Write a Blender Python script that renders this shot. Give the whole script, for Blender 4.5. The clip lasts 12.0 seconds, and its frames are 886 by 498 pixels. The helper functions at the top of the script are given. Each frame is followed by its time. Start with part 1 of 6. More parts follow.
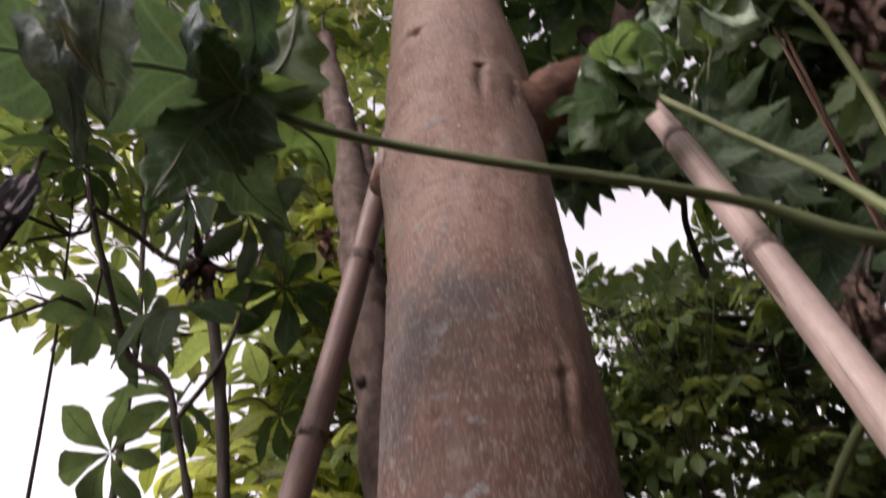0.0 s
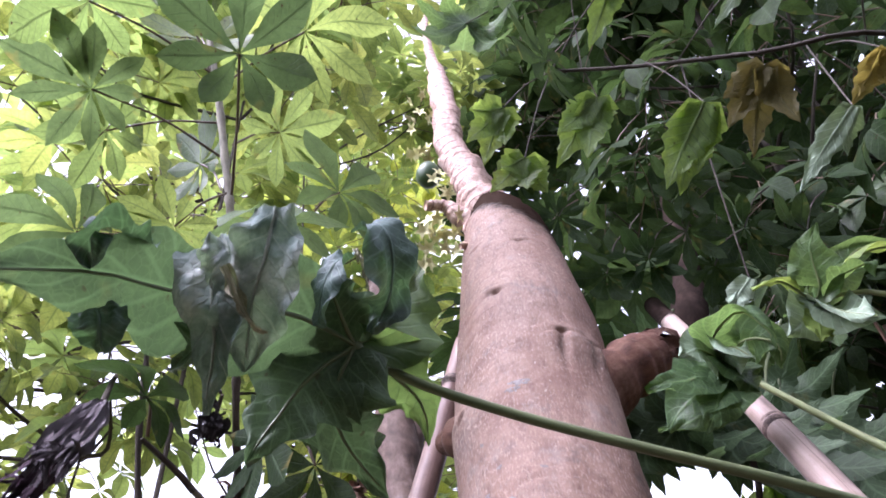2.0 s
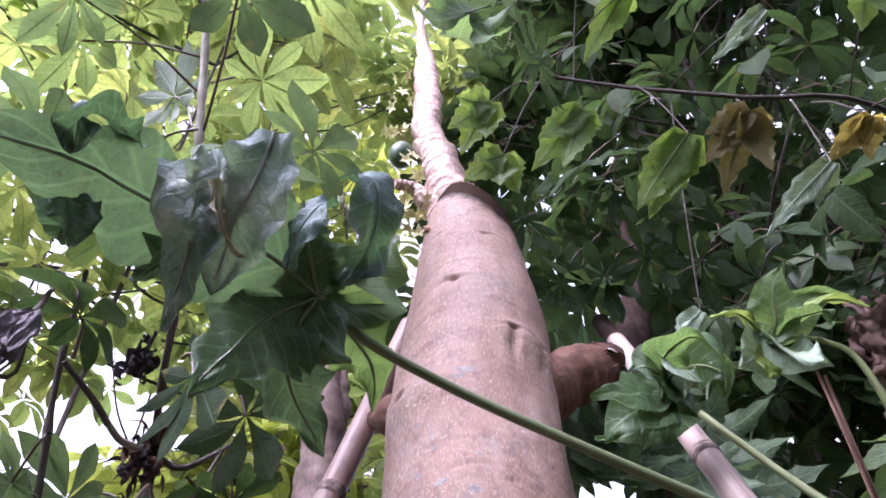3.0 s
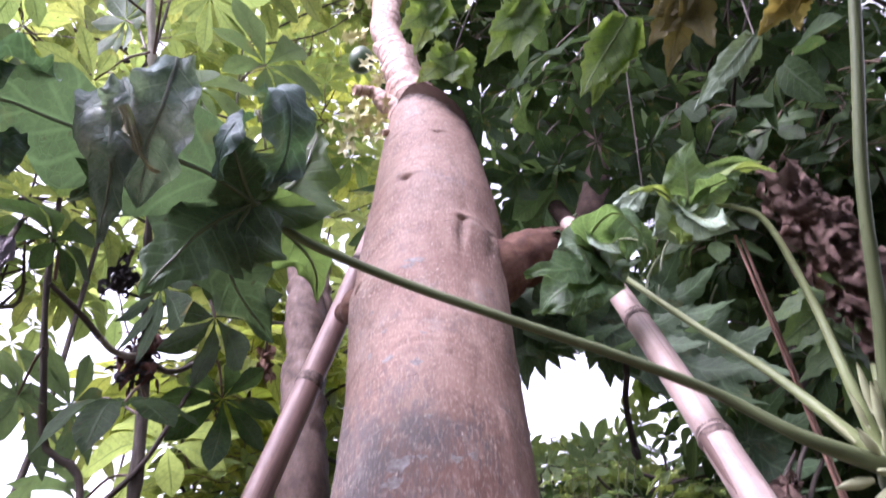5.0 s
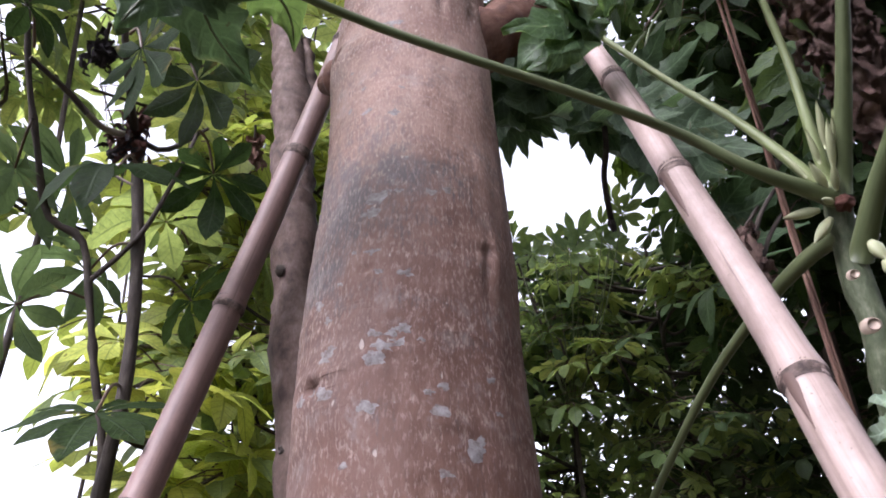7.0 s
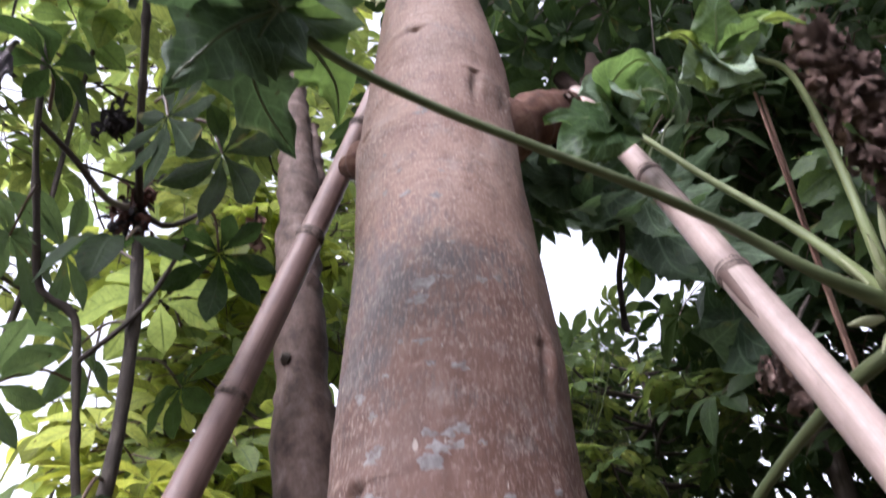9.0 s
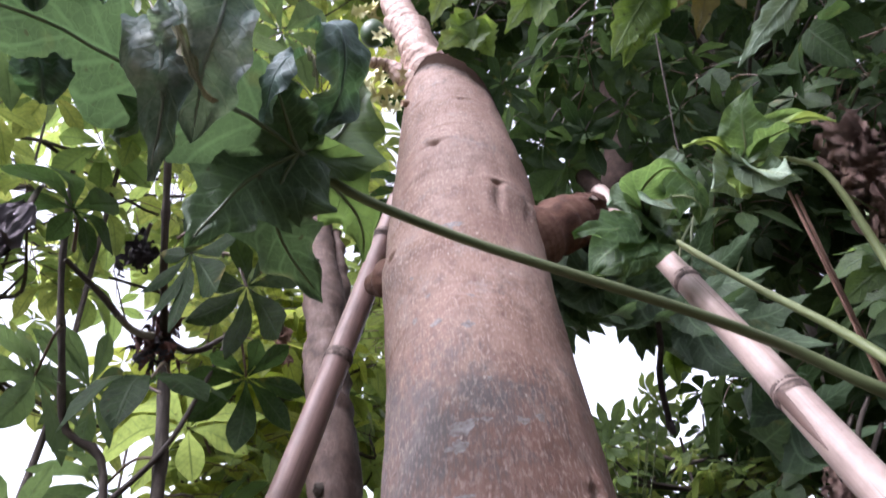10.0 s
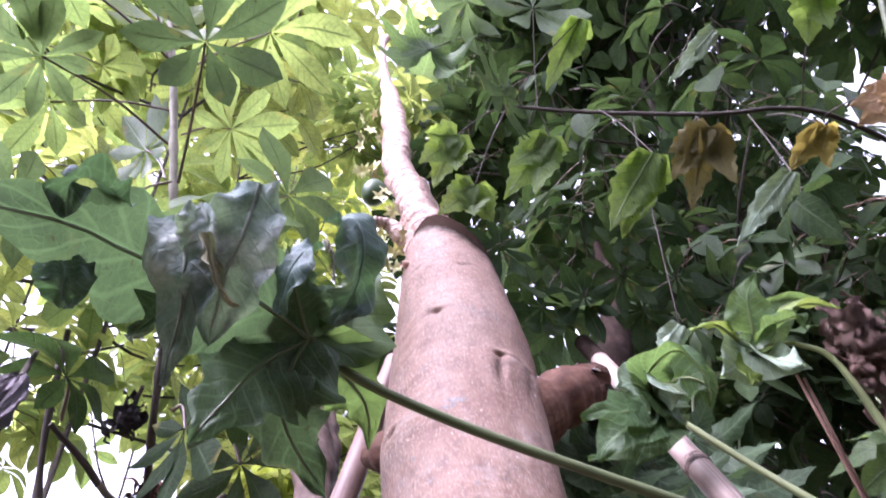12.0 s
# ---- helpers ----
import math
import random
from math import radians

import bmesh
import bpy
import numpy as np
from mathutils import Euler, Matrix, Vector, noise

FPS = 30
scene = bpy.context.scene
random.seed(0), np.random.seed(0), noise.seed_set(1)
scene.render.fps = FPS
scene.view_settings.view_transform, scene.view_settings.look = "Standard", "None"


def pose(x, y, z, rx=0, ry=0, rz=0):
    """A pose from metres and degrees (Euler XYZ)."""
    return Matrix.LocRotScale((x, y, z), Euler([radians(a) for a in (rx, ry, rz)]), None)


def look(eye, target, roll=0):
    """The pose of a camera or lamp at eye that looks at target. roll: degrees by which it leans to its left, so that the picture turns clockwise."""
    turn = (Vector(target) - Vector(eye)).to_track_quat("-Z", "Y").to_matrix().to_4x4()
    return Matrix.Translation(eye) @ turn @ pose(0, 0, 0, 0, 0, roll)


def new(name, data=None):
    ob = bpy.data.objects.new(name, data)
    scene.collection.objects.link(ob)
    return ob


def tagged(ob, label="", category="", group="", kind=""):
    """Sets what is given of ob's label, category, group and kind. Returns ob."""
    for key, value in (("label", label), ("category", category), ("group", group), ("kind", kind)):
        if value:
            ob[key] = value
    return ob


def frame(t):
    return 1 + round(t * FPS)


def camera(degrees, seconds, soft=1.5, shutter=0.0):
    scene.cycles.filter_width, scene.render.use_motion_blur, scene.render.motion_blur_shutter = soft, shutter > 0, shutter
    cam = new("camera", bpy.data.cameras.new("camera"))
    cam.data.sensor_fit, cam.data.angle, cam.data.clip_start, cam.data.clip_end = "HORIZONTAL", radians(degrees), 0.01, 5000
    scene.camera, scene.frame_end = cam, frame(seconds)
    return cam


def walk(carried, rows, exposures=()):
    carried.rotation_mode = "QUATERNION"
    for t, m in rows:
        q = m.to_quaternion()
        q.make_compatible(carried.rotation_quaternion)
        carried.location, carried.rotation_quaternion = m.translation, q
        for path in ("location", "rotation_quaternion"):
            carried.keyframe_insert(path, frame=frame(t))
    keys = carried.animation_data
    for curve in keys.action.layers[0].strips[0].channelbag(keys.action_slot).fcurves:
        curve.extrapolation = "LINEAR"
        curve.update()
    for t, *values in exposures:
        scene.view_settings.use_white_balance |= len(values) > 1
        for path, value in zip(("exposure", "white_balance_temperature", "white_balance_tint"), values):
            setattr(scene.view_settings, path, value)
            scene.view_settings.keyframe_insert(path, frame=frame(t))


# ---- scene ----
cam = camera(61.4, 12.0, soft=1.7, shutter=0.4)
PATH = [
    (0, (0.095, 0.089, 1.463), (0.108, 1.846, 2.42), -6.9),
    (0.5, (0.081, 0.096, 1.521), (0.067, 1.694, 2.723), -3.4),
    (1, (0.044, 0.057, 1.541), (0.053, 1.51, 2.915), -6.0),
    (1.5, (0.023, 0.08, 1.531), (0.056, 1.458, 2.98), -3.8),
    (2, (-0.004, 0.099, 1.503), (0.037, 1.458, 2.97), -2.5),
    (2.5, (-0.019, 0.126, 1.49), (0.095, 1.478, 2.96), 2.1),
    (2.7, (-0.034, 0.134, 1.495), (0.144, 1.482, 2.961), 4.1),
    (4.3, (-0.018, 0.077, 1.496), (0.205, 1.455, 2.929), 1.3),
    (4.5, (0.001, 0.077, 1.477), (0.25, 1.472, 2.889), -0.3),
    (5, (0.037, 0.071, 1.444), (0.252, 1.603, 2.712), -1.0),
    (5.5, (0.053, 0.051, 1.421), (0.24, 1.676, 2.572), -0.7),
    (6, (0.079, 0.053, 1.382), (0.307, 1.786, 2.354), -1.0),
    (6.5, (0.066, 0.066, 1.367), (0.273, 1.823, 2.299), -1.2),
    (6.7, (0.059, 0.069, 1.359), (0.297, 1.84, 2.256), -1.2),
    (8.3, (0.057, 0.178, 1.359), (0.311, 1.982, 2.183), -3.1),
    (8.5, (0.025, 0.172, 1.362), (0.369, 1.937, 2.237), -2.7),
    (9, (-0.01, 0.147, 1.38), (0.306, 1.795, 2.467), -0.4),
    (9.5, (-0.019, 0.138, 1.422), (0.248, 1.722, 2.613), -1.5),
    (10, (-0.018, 0.14, 1.443), (0.22, 1.678, 2.699), -2.5),
    (10.5, (-0.034, 0.161, 1.456), (0.217, 1.543, 2.88), -2.5),
    (11, (-0.059, 0.138, 1.48), (0.206, 1.39, 3.018), -1.1),
    (11.5, (-0.055, 0.124, 1.498), (0.158, 1.346, 3.067), -1.4),
    (12, (-0.044, 0.117, 1.484), (0.203, 1.396, 3.002), -2.7),
]
walk(cam, [(t, look(eye, target, roll)) for t, eye, target, roll in PATH],
     exposures=[(0, 1.35, 6750, 25), (0.5, 1.8, 6450, 23), (1.2, 2.12, 6350, 23), (2.0, 2.47, 5650, 30), (2.7, 2.58, 5550, 34), (4.5, 2.70, 5700, 36), (5.0, 2.62, 5700, 36),
                (6.5, 2.24, 5850, 27), (8.5, 1.86, 5850, 21), (9.0, 2.14, 5850, 22), (9.5, 2.20, 5900, 22), (10.5, 2.50, 5650, 26), (12, 2.84, 5600, 37)])


# ---- sky and sun: bright overcast, the sun veiled high behind the camera's left shoulder ----
SUN_FROM = Vector((-0.64, -0.42, 0.93)).normalized()
world = bpy.data.worlds.new("overcast_sky")
scene.world = world
world.use_nodes = True
wn, wl = world.node_tree.nodes, world.node_tree.links
sky = wn.new("ShaderNodeTexSky")
sky.sky_type, sky.sun_disc = "NISHITA", False
sky.sun_elevation = math.asin(SUN_FROM.z)
sky.sun_rotation = math.atan2(SUN_FROM.x, SUN_FROM.y)
sky.air_density, sky.dust_density, sky.ozone_density = 1.0, 4.0, 1.0
veil = wn.new("ShaderNodeHueSaturation")
veil.inputs["Saturation"].default_value = 0.12
wl.new(sky.outputs[0], veil.inputs["Color"])
wl.new(veil.outputs[0], wn["Background"].inputs["Color"])
wn["Background"].inputs["Strength"].default_value = 0.14
sun = new("sun", bpy.data.lights.new("sun", "SUN"))
sun.data.energy, sun.data.angle, sun.data.color = 1.0, radians(35), (1.0, 0.96, 0.92)
sun.matrix_world = look(SUN_FROM * 20, (0, 0, 0))


# ---- materials ----
class Nodes:
    """A small writer of node trees."""

    def __init__(self, name):
        self.mat = bpy.data.materials.new(name)
        self.mat.use_nodes = True
        self.t = self.mat.node_tree
        self.bsdf = self.t.nodes["Principled BSDF"]
        self.out = self.t.nodes["Material Output"]

    def add(self, kind, **inputs):
        n = self.t.nodes.new(kind)
        for k, v in inputs.items():
            self.put(n.inputs[k.replace("_", " ")], v)
        return n

    def put(self, socket, v):
        if isinstance(v, bpy.types.NodeSocket):
            self.t.links.new(v, socket)
        else:
            socket.default_value = v

    def uv(self, scale=(1, 1, 1)):
        m = self.add("ShaderNodeMapping", Scale=scale)
        self.t.links.new(self.add("ShaderNodeTexCoord").outputs["UV"], m.inputs["Vector"])
        return m.outputs[0]

    def obj(self, scale=(1, 1, 1)):
        m = self.add("ShaderNodeMapping", Scale=scale)
        self.t.links.new(self.add("ShaderNodeTexCoord").outputs["Object"], m.inputs["Vector"])
        return m.outputs[0]

    def noise(self, vec, scale, detail=4.0, rough=0.6):
        return self.add("ShaderNodeTexNoise", Vector=vec, Scale=scale, Detail=detail, Roughness=rough).outputs["Fac"]

    def ramp(self, fac, *stops):
        n = self.add("ShaderNodeValToRGB", Fac=fac)
        e = n.color_ramp.elements
        while len(e) < len(stops):
            e.new(0.5)
        for el, (p, c) in zip(e, stops):
            el.position = p
            el.color = (*c, 1) if isinstance(c, tuple) else (c, c, c, 1)
        return n.outputs[0]

    def mix(self, fac, a, b, how="MIX"):
        n = self.t.nodes.new("ShaderNodeMix")
        n.data_type, n.blend_type = "RGBA", how
        self.put(n.inputs["Factor"], fac)
        for i, v in ((6, a), (7, b)):
            self.put(n.inputs[i], (*v, 1) if isinstance(v, tuple) else v)
        return n.outputs[2]

    def math(self, op, a, b=0.0, c=0.0):
        n = self.t.nodes.new("ShaderNodeMath")
        n.operation = op
        for s, v in zip(n.inputs, (a, b, c)):
            self.put(s, v)
        return n.outputs[0]

    def random(self):
        return self.add("ShaderNodeObjectInfo").outputs["Random"]

    def bump(self, height, strength, distance=0.002):
        b = self.add("ShaderNodeBump", Height=height, Strength=strength, Distance=distance)
        self.put(self.bsdf.inputs["Normal"], b.outputs[0])
        return b.outputs[0]

    def done(self, color, rough=0.6, spec=0.4):
        self.put(self.bsdf.inputs["Base Color"], color)
        self.put(self.bsdf.inputs["Roughness"], rough)
        self.put(self.bsdf.inputs["Specular IOR Level"], spec)
        return self.mat


def papaya_bark():
    """Grey-brown, satin bark with pale flecks, faint ring scars and a band of grey-black algae. UV in metres: round, along."""
    n = Nodes("papaya_bark")
    uv = n.uv()
    big = n.noise(uv, 6, 6, 0.68)
    col = n.ramp(big, (0.3, (0.155, 0.085, 0.063)), (0.5, (0.235, 0.148, 0.114)), (0.72, (0.325, 0.232, 0.190)))
    place = n.add("ShaderNodeSeparateXYZ", Vector=n.obj())
    old = n.math("ADD", n.math("MULTIPLY", n.math("SUBTRACT", 1.95, place.outputs[2]), 2.1), n.math("MULTIPLY", n.math("SUBTRACT", n.noise(n.uv((10, 6, 7)), 1.0, 6, 0.7), 0.5), 1.6))
    col = n.mix(n.ramp(old, (0.1, 0.0), (0.75, 0.88)), col, (0.108, 0.053, 0.038))
    # one flank greyer, with that side's shade also put into the darker colour
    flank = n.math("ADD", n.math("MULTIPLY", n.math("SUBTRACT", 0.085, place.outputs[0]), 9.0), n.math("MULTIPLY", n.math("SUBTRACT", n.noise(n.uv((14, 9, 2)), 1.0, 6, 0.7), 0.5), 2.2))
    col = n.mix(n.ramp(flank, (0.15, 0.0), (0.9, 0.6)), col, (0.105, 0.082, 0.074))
    mottle = n.noise(n.uv((46, 20, 7)), 1.0, 6, 0.7)
    col = n.mix(n.ramp(mottle, (0.34, 0.55), (0.50, 0.0)), col, (0.078, 0.040, 0.030))
    col = n.mix(n.ramp(mottle, (0.52, 0.0), (0.70, 0.45)), col, (0.27, 0.185, 0.150))
    fine = n.noise(n.uv((330, 130, 1)), 1.0, 3)
    col = n.mix(n.ramp(fine, (0.35, 0.30), (0.65, 0.0)), col, (0.12, 0.064, 0.045))
    # faint broken rings
    wob = n.add("ShaderNodeVectorMath", )
    wob.operation = "MULTIPLY_ADD"
    n.put(wob.inputs[0], n.add("ShaderNodeTexNoise", Vector=uv, Scale=5.0).outputs["Color"])
    wob.inputs[1].default_value = (0.0, 0.05, 0.0)
    n.put(wob.inputs[2], uv)
    stretch = n.add("ShaderNodeMapping", Vector=wob.outputs[0], Scale=(4.0, 95.0, 1.0))
    ring = n.noise(stretch.outputs[0], 1.0, 2)
    rings = n.math("MULTIPLY", n.ramp(ring, (0.34, 1.0), (0.41, 0.0)), n.ramp(n.noise(uv, 14, 2), (0.48, 0.0), (0.66, 1.0)))
    col = n.mix(n.math("MULTIPLY", rings, 0.35), col, (0.09, 0.05, 0.035))
    # the grey-black algae: a slanting band on one side, thin patches elsewhere, drawn out in fine upright streaks
    blot = n.math("ADD", n.math("MULTIPLY", n.noise(n.uv((15, 13, 1)), 1.0, 9, 0.78), 0.72), n.math("MULTIPLY", n.noise(n.uv((230, 34, 4)), 1.0, 3, 0.6), 0.28))
    band = n.math("ABSOLUTE", n.math("ADD", n.math("SUBTRACT", place.outputs[2], 1.745), n.math("MULTIPLY", n.math("SUBTRACT", place.outputs[0], 0.06), -0.35)))
    near = n.ramp(n.math("ADD", n.math("MULTIPLY", band, 5.0), n.math("MULTIPLY", n.math("SUBTRACT", place.outputs[0], 0.10), 3.5)), (0.08, 0.14), (0.75, 0.0))
    a = n.ramp(n.math("ADD", blot, near), (0.55, 0.0), (0.68, 0.88))
    col = n.mix(a, col, (0.070, 0.064, 0.064))
    grey = n.ramp(n.noise(n.uv((16, 13, 9)), 1.0, 6, 0.75), (0.55, 0.0), (0.66, 0.5))
    col = n.mix(grey, col, (0.235, 0.200, 0.185))
    # short pale flecks drawn out along the trunk, and larger torn scales in clusters
    fleck = n.noise(n.uv((250, 95, 1)), 1.0, 4, 0.65)
    where = n.noise(uv, 9, 4)
    f = n.math("MULTIPLY", n.ramp(fleck, (0.53, 0.0), (0.62, 1.0)), n.ramp(where, (0.36, 0.10), (0.62, 0.46)))
    col = n.mix(f, col, (0.42, 0.32, 0.27))
    torn = n.noise(n.uv((120, 66, 2)), 1.0, 4, 0.65)
    t = n.math("MULTIPLY", n.ramp(torn, (0.58, 0.0), (0.66, 0.42)), n.ramp(n.noise(n.uv((11, 9, 5)), 1.0, 4, 0.6), (0.45, 0.05), (0.60, 1.0)))
    col = n.mix(t, col, (0.50, 0.39, 0.34))
    drop = n.noise(n.uv((110, 62, 5)), 1.0, 1, 0.4)
    dots = n.ramp(drop, (0.745, 0.0), (0.79, 0.5))
    col = n.mix(dots, col, (0.52, 0.46, 0.41))
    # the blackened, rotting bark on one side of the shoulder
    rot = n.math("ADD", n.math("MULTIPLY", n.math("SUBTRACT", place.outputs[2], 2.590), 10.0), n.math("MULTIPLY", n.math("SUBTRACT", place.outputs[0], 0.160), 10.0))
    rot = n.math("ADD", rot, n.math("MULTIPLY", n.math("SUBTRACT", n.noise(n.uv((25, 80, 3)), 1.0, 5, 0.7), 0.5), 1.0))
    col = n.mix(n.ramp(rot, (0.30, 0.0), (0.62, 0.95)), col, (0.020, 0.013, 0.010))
    h = n.math("ADD", n.math("MULTIPLY", fine, 0.5), n.math("ADD", n.math("MULTIPLY", rings, -0.35), n.math("ADD", n.math("MULTIPLY", f, 0.6), n.math("MULTIPLY", n.math("MAXIMUM", dots, t), 0.9))))
    n.bump(h, 0.9, 0.0018)
    dull = n.ramp(rot, (0.35, 0.0), (0.75, 1.0))
    return n.done(col, n.math("MAXIMUM", n.ramp(fleck, (0.3, 0.74), (0.7, 0.50)), dull), n.math("MULTIPLY", n.math("SUBTRACT", 1.0, dull), 0.26))


def peeling_bark():
    """Pale pinkish bark of the upper stem, peeling in slanting rings with dark reddish edges."""
    n = Nodes("peeling_stem_bark")
    sep = n.add("ShaderNodeSeparateXYZ", Vector=n.uv())
    wob = n.math("MULTIPLY", n.noise(n.uv(), 14, 3), 1.5)
    k = n.math("ADD", n.math("ADD", n.math("MULTIPLY", sep.outputs[1], 34.0), n.math("MULTIPLY", sep.outputs[0], 1.6)), wob)
    edge = n.ramp(n.math("FRACT", k), (0.0, 1.0), (0.10, 0.8), (0.22, 0.0), (0.97, 0.0))
    a = n.noise(n.uv((60, 40, 1)), 1.0, 5, 0.7)
    col = n.ramp(a, (0.3, (0.24, 0.145, 0.112)), (0.5, (0.38, 0.262, 0.215)), (0.7, (0.49, 0.365, 0.31)))
    fine = n.math("FRACT", n.math("MULTIPLY", k, 4.0))
    col = n.mix(n.math("MULTIPLY", n.ramp(fine, (0.0, 1.0), (0.25, 0.0)), 0.35), col, (0.28, 0.15, 0.11))
    col = n.mix(n.math("MULTIPLY", edge, 0.9), col, (0.13, 0.06, 0.045))
    n.bump(n.math("ADD", n.math("FRACT", k), a), 1.0, 0.006)
    return n.done(col, 0.6, 0.35)


def lichen_material():
    n = Nodes("grey_lichen")
    a = n.noise(n.obj(), 120, 5, 0.7)
    b = n.noise(n.obj(), 400, 2)
    col = n.ramp(a, (0.35, (0.12, 0.092, 0.083)), (0.5, (0.20, 0.180, 0.175)), (0.7, (0.295, 0.283, 0.28)))
    n.bump(n.math("ADD", a, b), 0.8, 0.001)
    return n.done(col, 0.85, 0.2)


def plain_bark(name, dark, mid, light, scale=30, stretch=0.3, rough=0.75, bump=0.8, gloss=0.25):
    n = Nodes(name)
    a = n.noise(n.uv((scale, scale * stretch, 1)), 1.0, 6, 0.7)
    b = n.noise(n.uv(), 9, 4)
    col = n.ramp(a, (0.3, dark), (0.5, mid), (0.72, light))
    col = n.mix(n.ramp(b, (0.4, 0.0), (0.7, 0.45)), col, dark)
    n.bump(a, bump, 0.004)
    return n.done(col, rough, gloss)


def bamboo(name, pale, shade):
    n = Nodes(name)
    streak = n.noise(n.uv((130, 5, 1)), 1.0, 5, 0.65)
    blot = n.noise(n.uv((14, 7, 1)), 1.0, 6, 0.7)
    col = n.ramp(streak, (0.3, shade), (0.55, pale))
    col = n.mix(n.ramp(blot, (0.47, 0.0), (0.68, 0.6)), col, tuple(v * 0.55 for v in shade))
    crack = n.noise(n.uv((160, 3.0, 6)), 1.0, 3, 0.5)
    col = n.mix(n.ramp(crack, (0.30, 0.6), (0.36, 0.0)), col, (0.10, 0.065, 0.052))
    speck = n.noise(n.uv((220, 160, 1)), 1.0, 2)
    col = n.mix(n.ramp(speck, (0.66, 0.0), (0.74, 0.6)), col, (0.12, 0.09, 0.075))
    n.bump(streak, 0.35, 0.0012)
    return n.done(col, 0.5, 0.4)


def leaf(name, back_a, back_b, through_a, through_b, share=0.45, spots=0.5, rough=0.5, dry=(0.30, 0.22, 0.05), vein=0.32, mottle=0.62, gloss=0.28, net=0.0):
    """A leaf blade that lets light through; UV: across from -1 to 1, along from 0 to 1."""
    n = Nodes(name)
    rnd = n.random()
    base = n.mix(rnd, back_a, back_b)
    thr = n.mix(rnd, through_a, through_b)
    sep = n.add("ShaderNodeSeparateXYZ", Vector=n.uv())
    across = n.math("ABSOLUTE", sep.outputs[0])
    rib = n.ramp(across, (0.035, 1.0), (0.10, 0.0))
    side = n.math("SINE", n.math("MULTIPLY", n.math("SUBTRACT", sep.outputs[1], n.math("MULTIPLY", across, 0.16)), 62.0))
    veins = n.math("MAXIMUM", rib, n.math("MULTIPLY", n.ramp(side, (0.72, 0.0), (0.98, 1.0)), 0.55))
    patch = n.math("ADD", n.math("MULTIPLY", n.noise(n.obj(), 24, 5, 0.7), 0.6), n.math("MULTIPLY", n.noise(n.obj(), 130, 3, 0.6), 0.4))
    base = n.mix(n.ramp(patch, (0.40, 0.0), (0.62, 0.7)), base, tuple(v * mottle for v in back_a))
    thr = n.mix(n.ramp(patch, (0.40, 0.0), (0.62, 0.6)), thr, tuple(v * mottle for v in through_a))
    base = n.mix(n.math("MULTIPLY", veins, 0.5), base, tuple(min(1, v * 1.9 + 0.03) for v in back_b))
    thr = n.mix(n.math("MULTIPLY", veins, 0.85), thr, tuple(v * vein for v in through_a))
    lines = 0.0
    if net:
        cells = n.add("ShaderNodeTexVoronoi", Vector=n.obj(), Scale=net)
        cells.feature = "DISTANCE_TO_EDGE"
        lines = n.ramp(cells.outputs["Distance"], (0.02, 1.0), (0.10, 0.0))
        base = n.mix(n.math("MULTIPLY", lines, 0.12), base, tuple(min(1, v * 1.8 + 0.02) for v in back_b))
        thr = n.mix(n.math("MULTIPLY", lines, 0.14), thr, tuple(min(1, v * 1.7) for v in through_b))
    spot = n.noise(n.obj(), 85, 2, 0.5)
    s = n.math("MULTIPLY", n.ramp(spot, (0.70, 0.0), (0.75, 1.0)), spots)
    base = n.mix(s, base, (0.05, 0.03, 0.015))
    thr = n.mix(s, thr, (0.05, 0.03, 0.01))
    age = n.math("MULTIPLY", n.ramp(n.noise(n.obj(), 9, 3), (0.62, 0.0), (0.74, 0.6)), spots)
    base = n.mix(age, base, dry)
    thr = n.mix(age, thr, dry)
    normal = n.bump(n.math("ADD", n.math("MULTIPLY", n.math("MAXIMUM", veins, n.math("MULTIPLY", lines, 0.35)), 0.7), n.noise(n.obj(), 60, 3)), 0.45, 0.002)
    n.done(base, rough, gloss)
    tr = n.add("ShaderNodeBsdfTranslucent", Color=thr, Normal=normal)
    mx = n.add("ShaderNodeMixShader", Fac=share)
    n.put(mx.inputs[1], n.bsdf.outputs[0])
    n.put(mx.inputs[2], tr.outputs[0])
    n.put(n.out.inputs["Surface"], mx.outputs[0])
    return n.mat


def stalk(name, a, b, rough=0.45):
    n = Nodes(name)
    s = n.noise(n.uv((90, 6, 1)), 1.0, 4)
    col = n.ramp(s, (0.3, a), (0.7, b))
    sp = n.noise(n.uv((120, 60, 1)), 1.0, 2)
    col = n.mix(n.ramp(sp, (0.66, 0.0), (0.76, 0.6)), col, tuple(v * 0.35 for v in a))
    n.bump(s, 0.3, 0.001)
    return n.done(col, rough, 0.4)


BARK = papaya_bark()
LICHEN = lichen_material()
BARK_PEEL = peeling_bark()
BARK_PALE = plain_bark("pale_young_bark", (0.22, 0.13, 0.10), (0.42, 0.29, 0.22), (0.58, 0.43, 0.34), 26, 1.6, 0.6, 0.6)
BARK_RED = plain_bark("reddish_branch_bark", (0.040, 0.016, 0.010), (0.105, 0.047, 0.029), (0.18, 0.10, 0.068), 40, 0.8)
BARK_OLD = plain_bark("old_grey_bark", (0.030, 0.018, 0.014), (0.098, 0.064, 0.051), (0.19, 0.142, 0.122), 26, 0.7, 0.75, 1.0)
# brown bark made near black: the shade under the canopy is in its colour
BARK_SHADED = plain_bark("shaded_brown_bark", (0.010, 0.007, 0.005), (0.026, 0.017, 0.014), (0.055, 0.038, 0.031), 30, 0.5, 0.95, 1.0, 0.05)
BARK_DARK = plain_bark("dark_shrub_bark", (0.022, 0.018, 0.014), (0.055, 0.043, 0.034), (0.11, 0.09, 0.075), 60, 0.3)
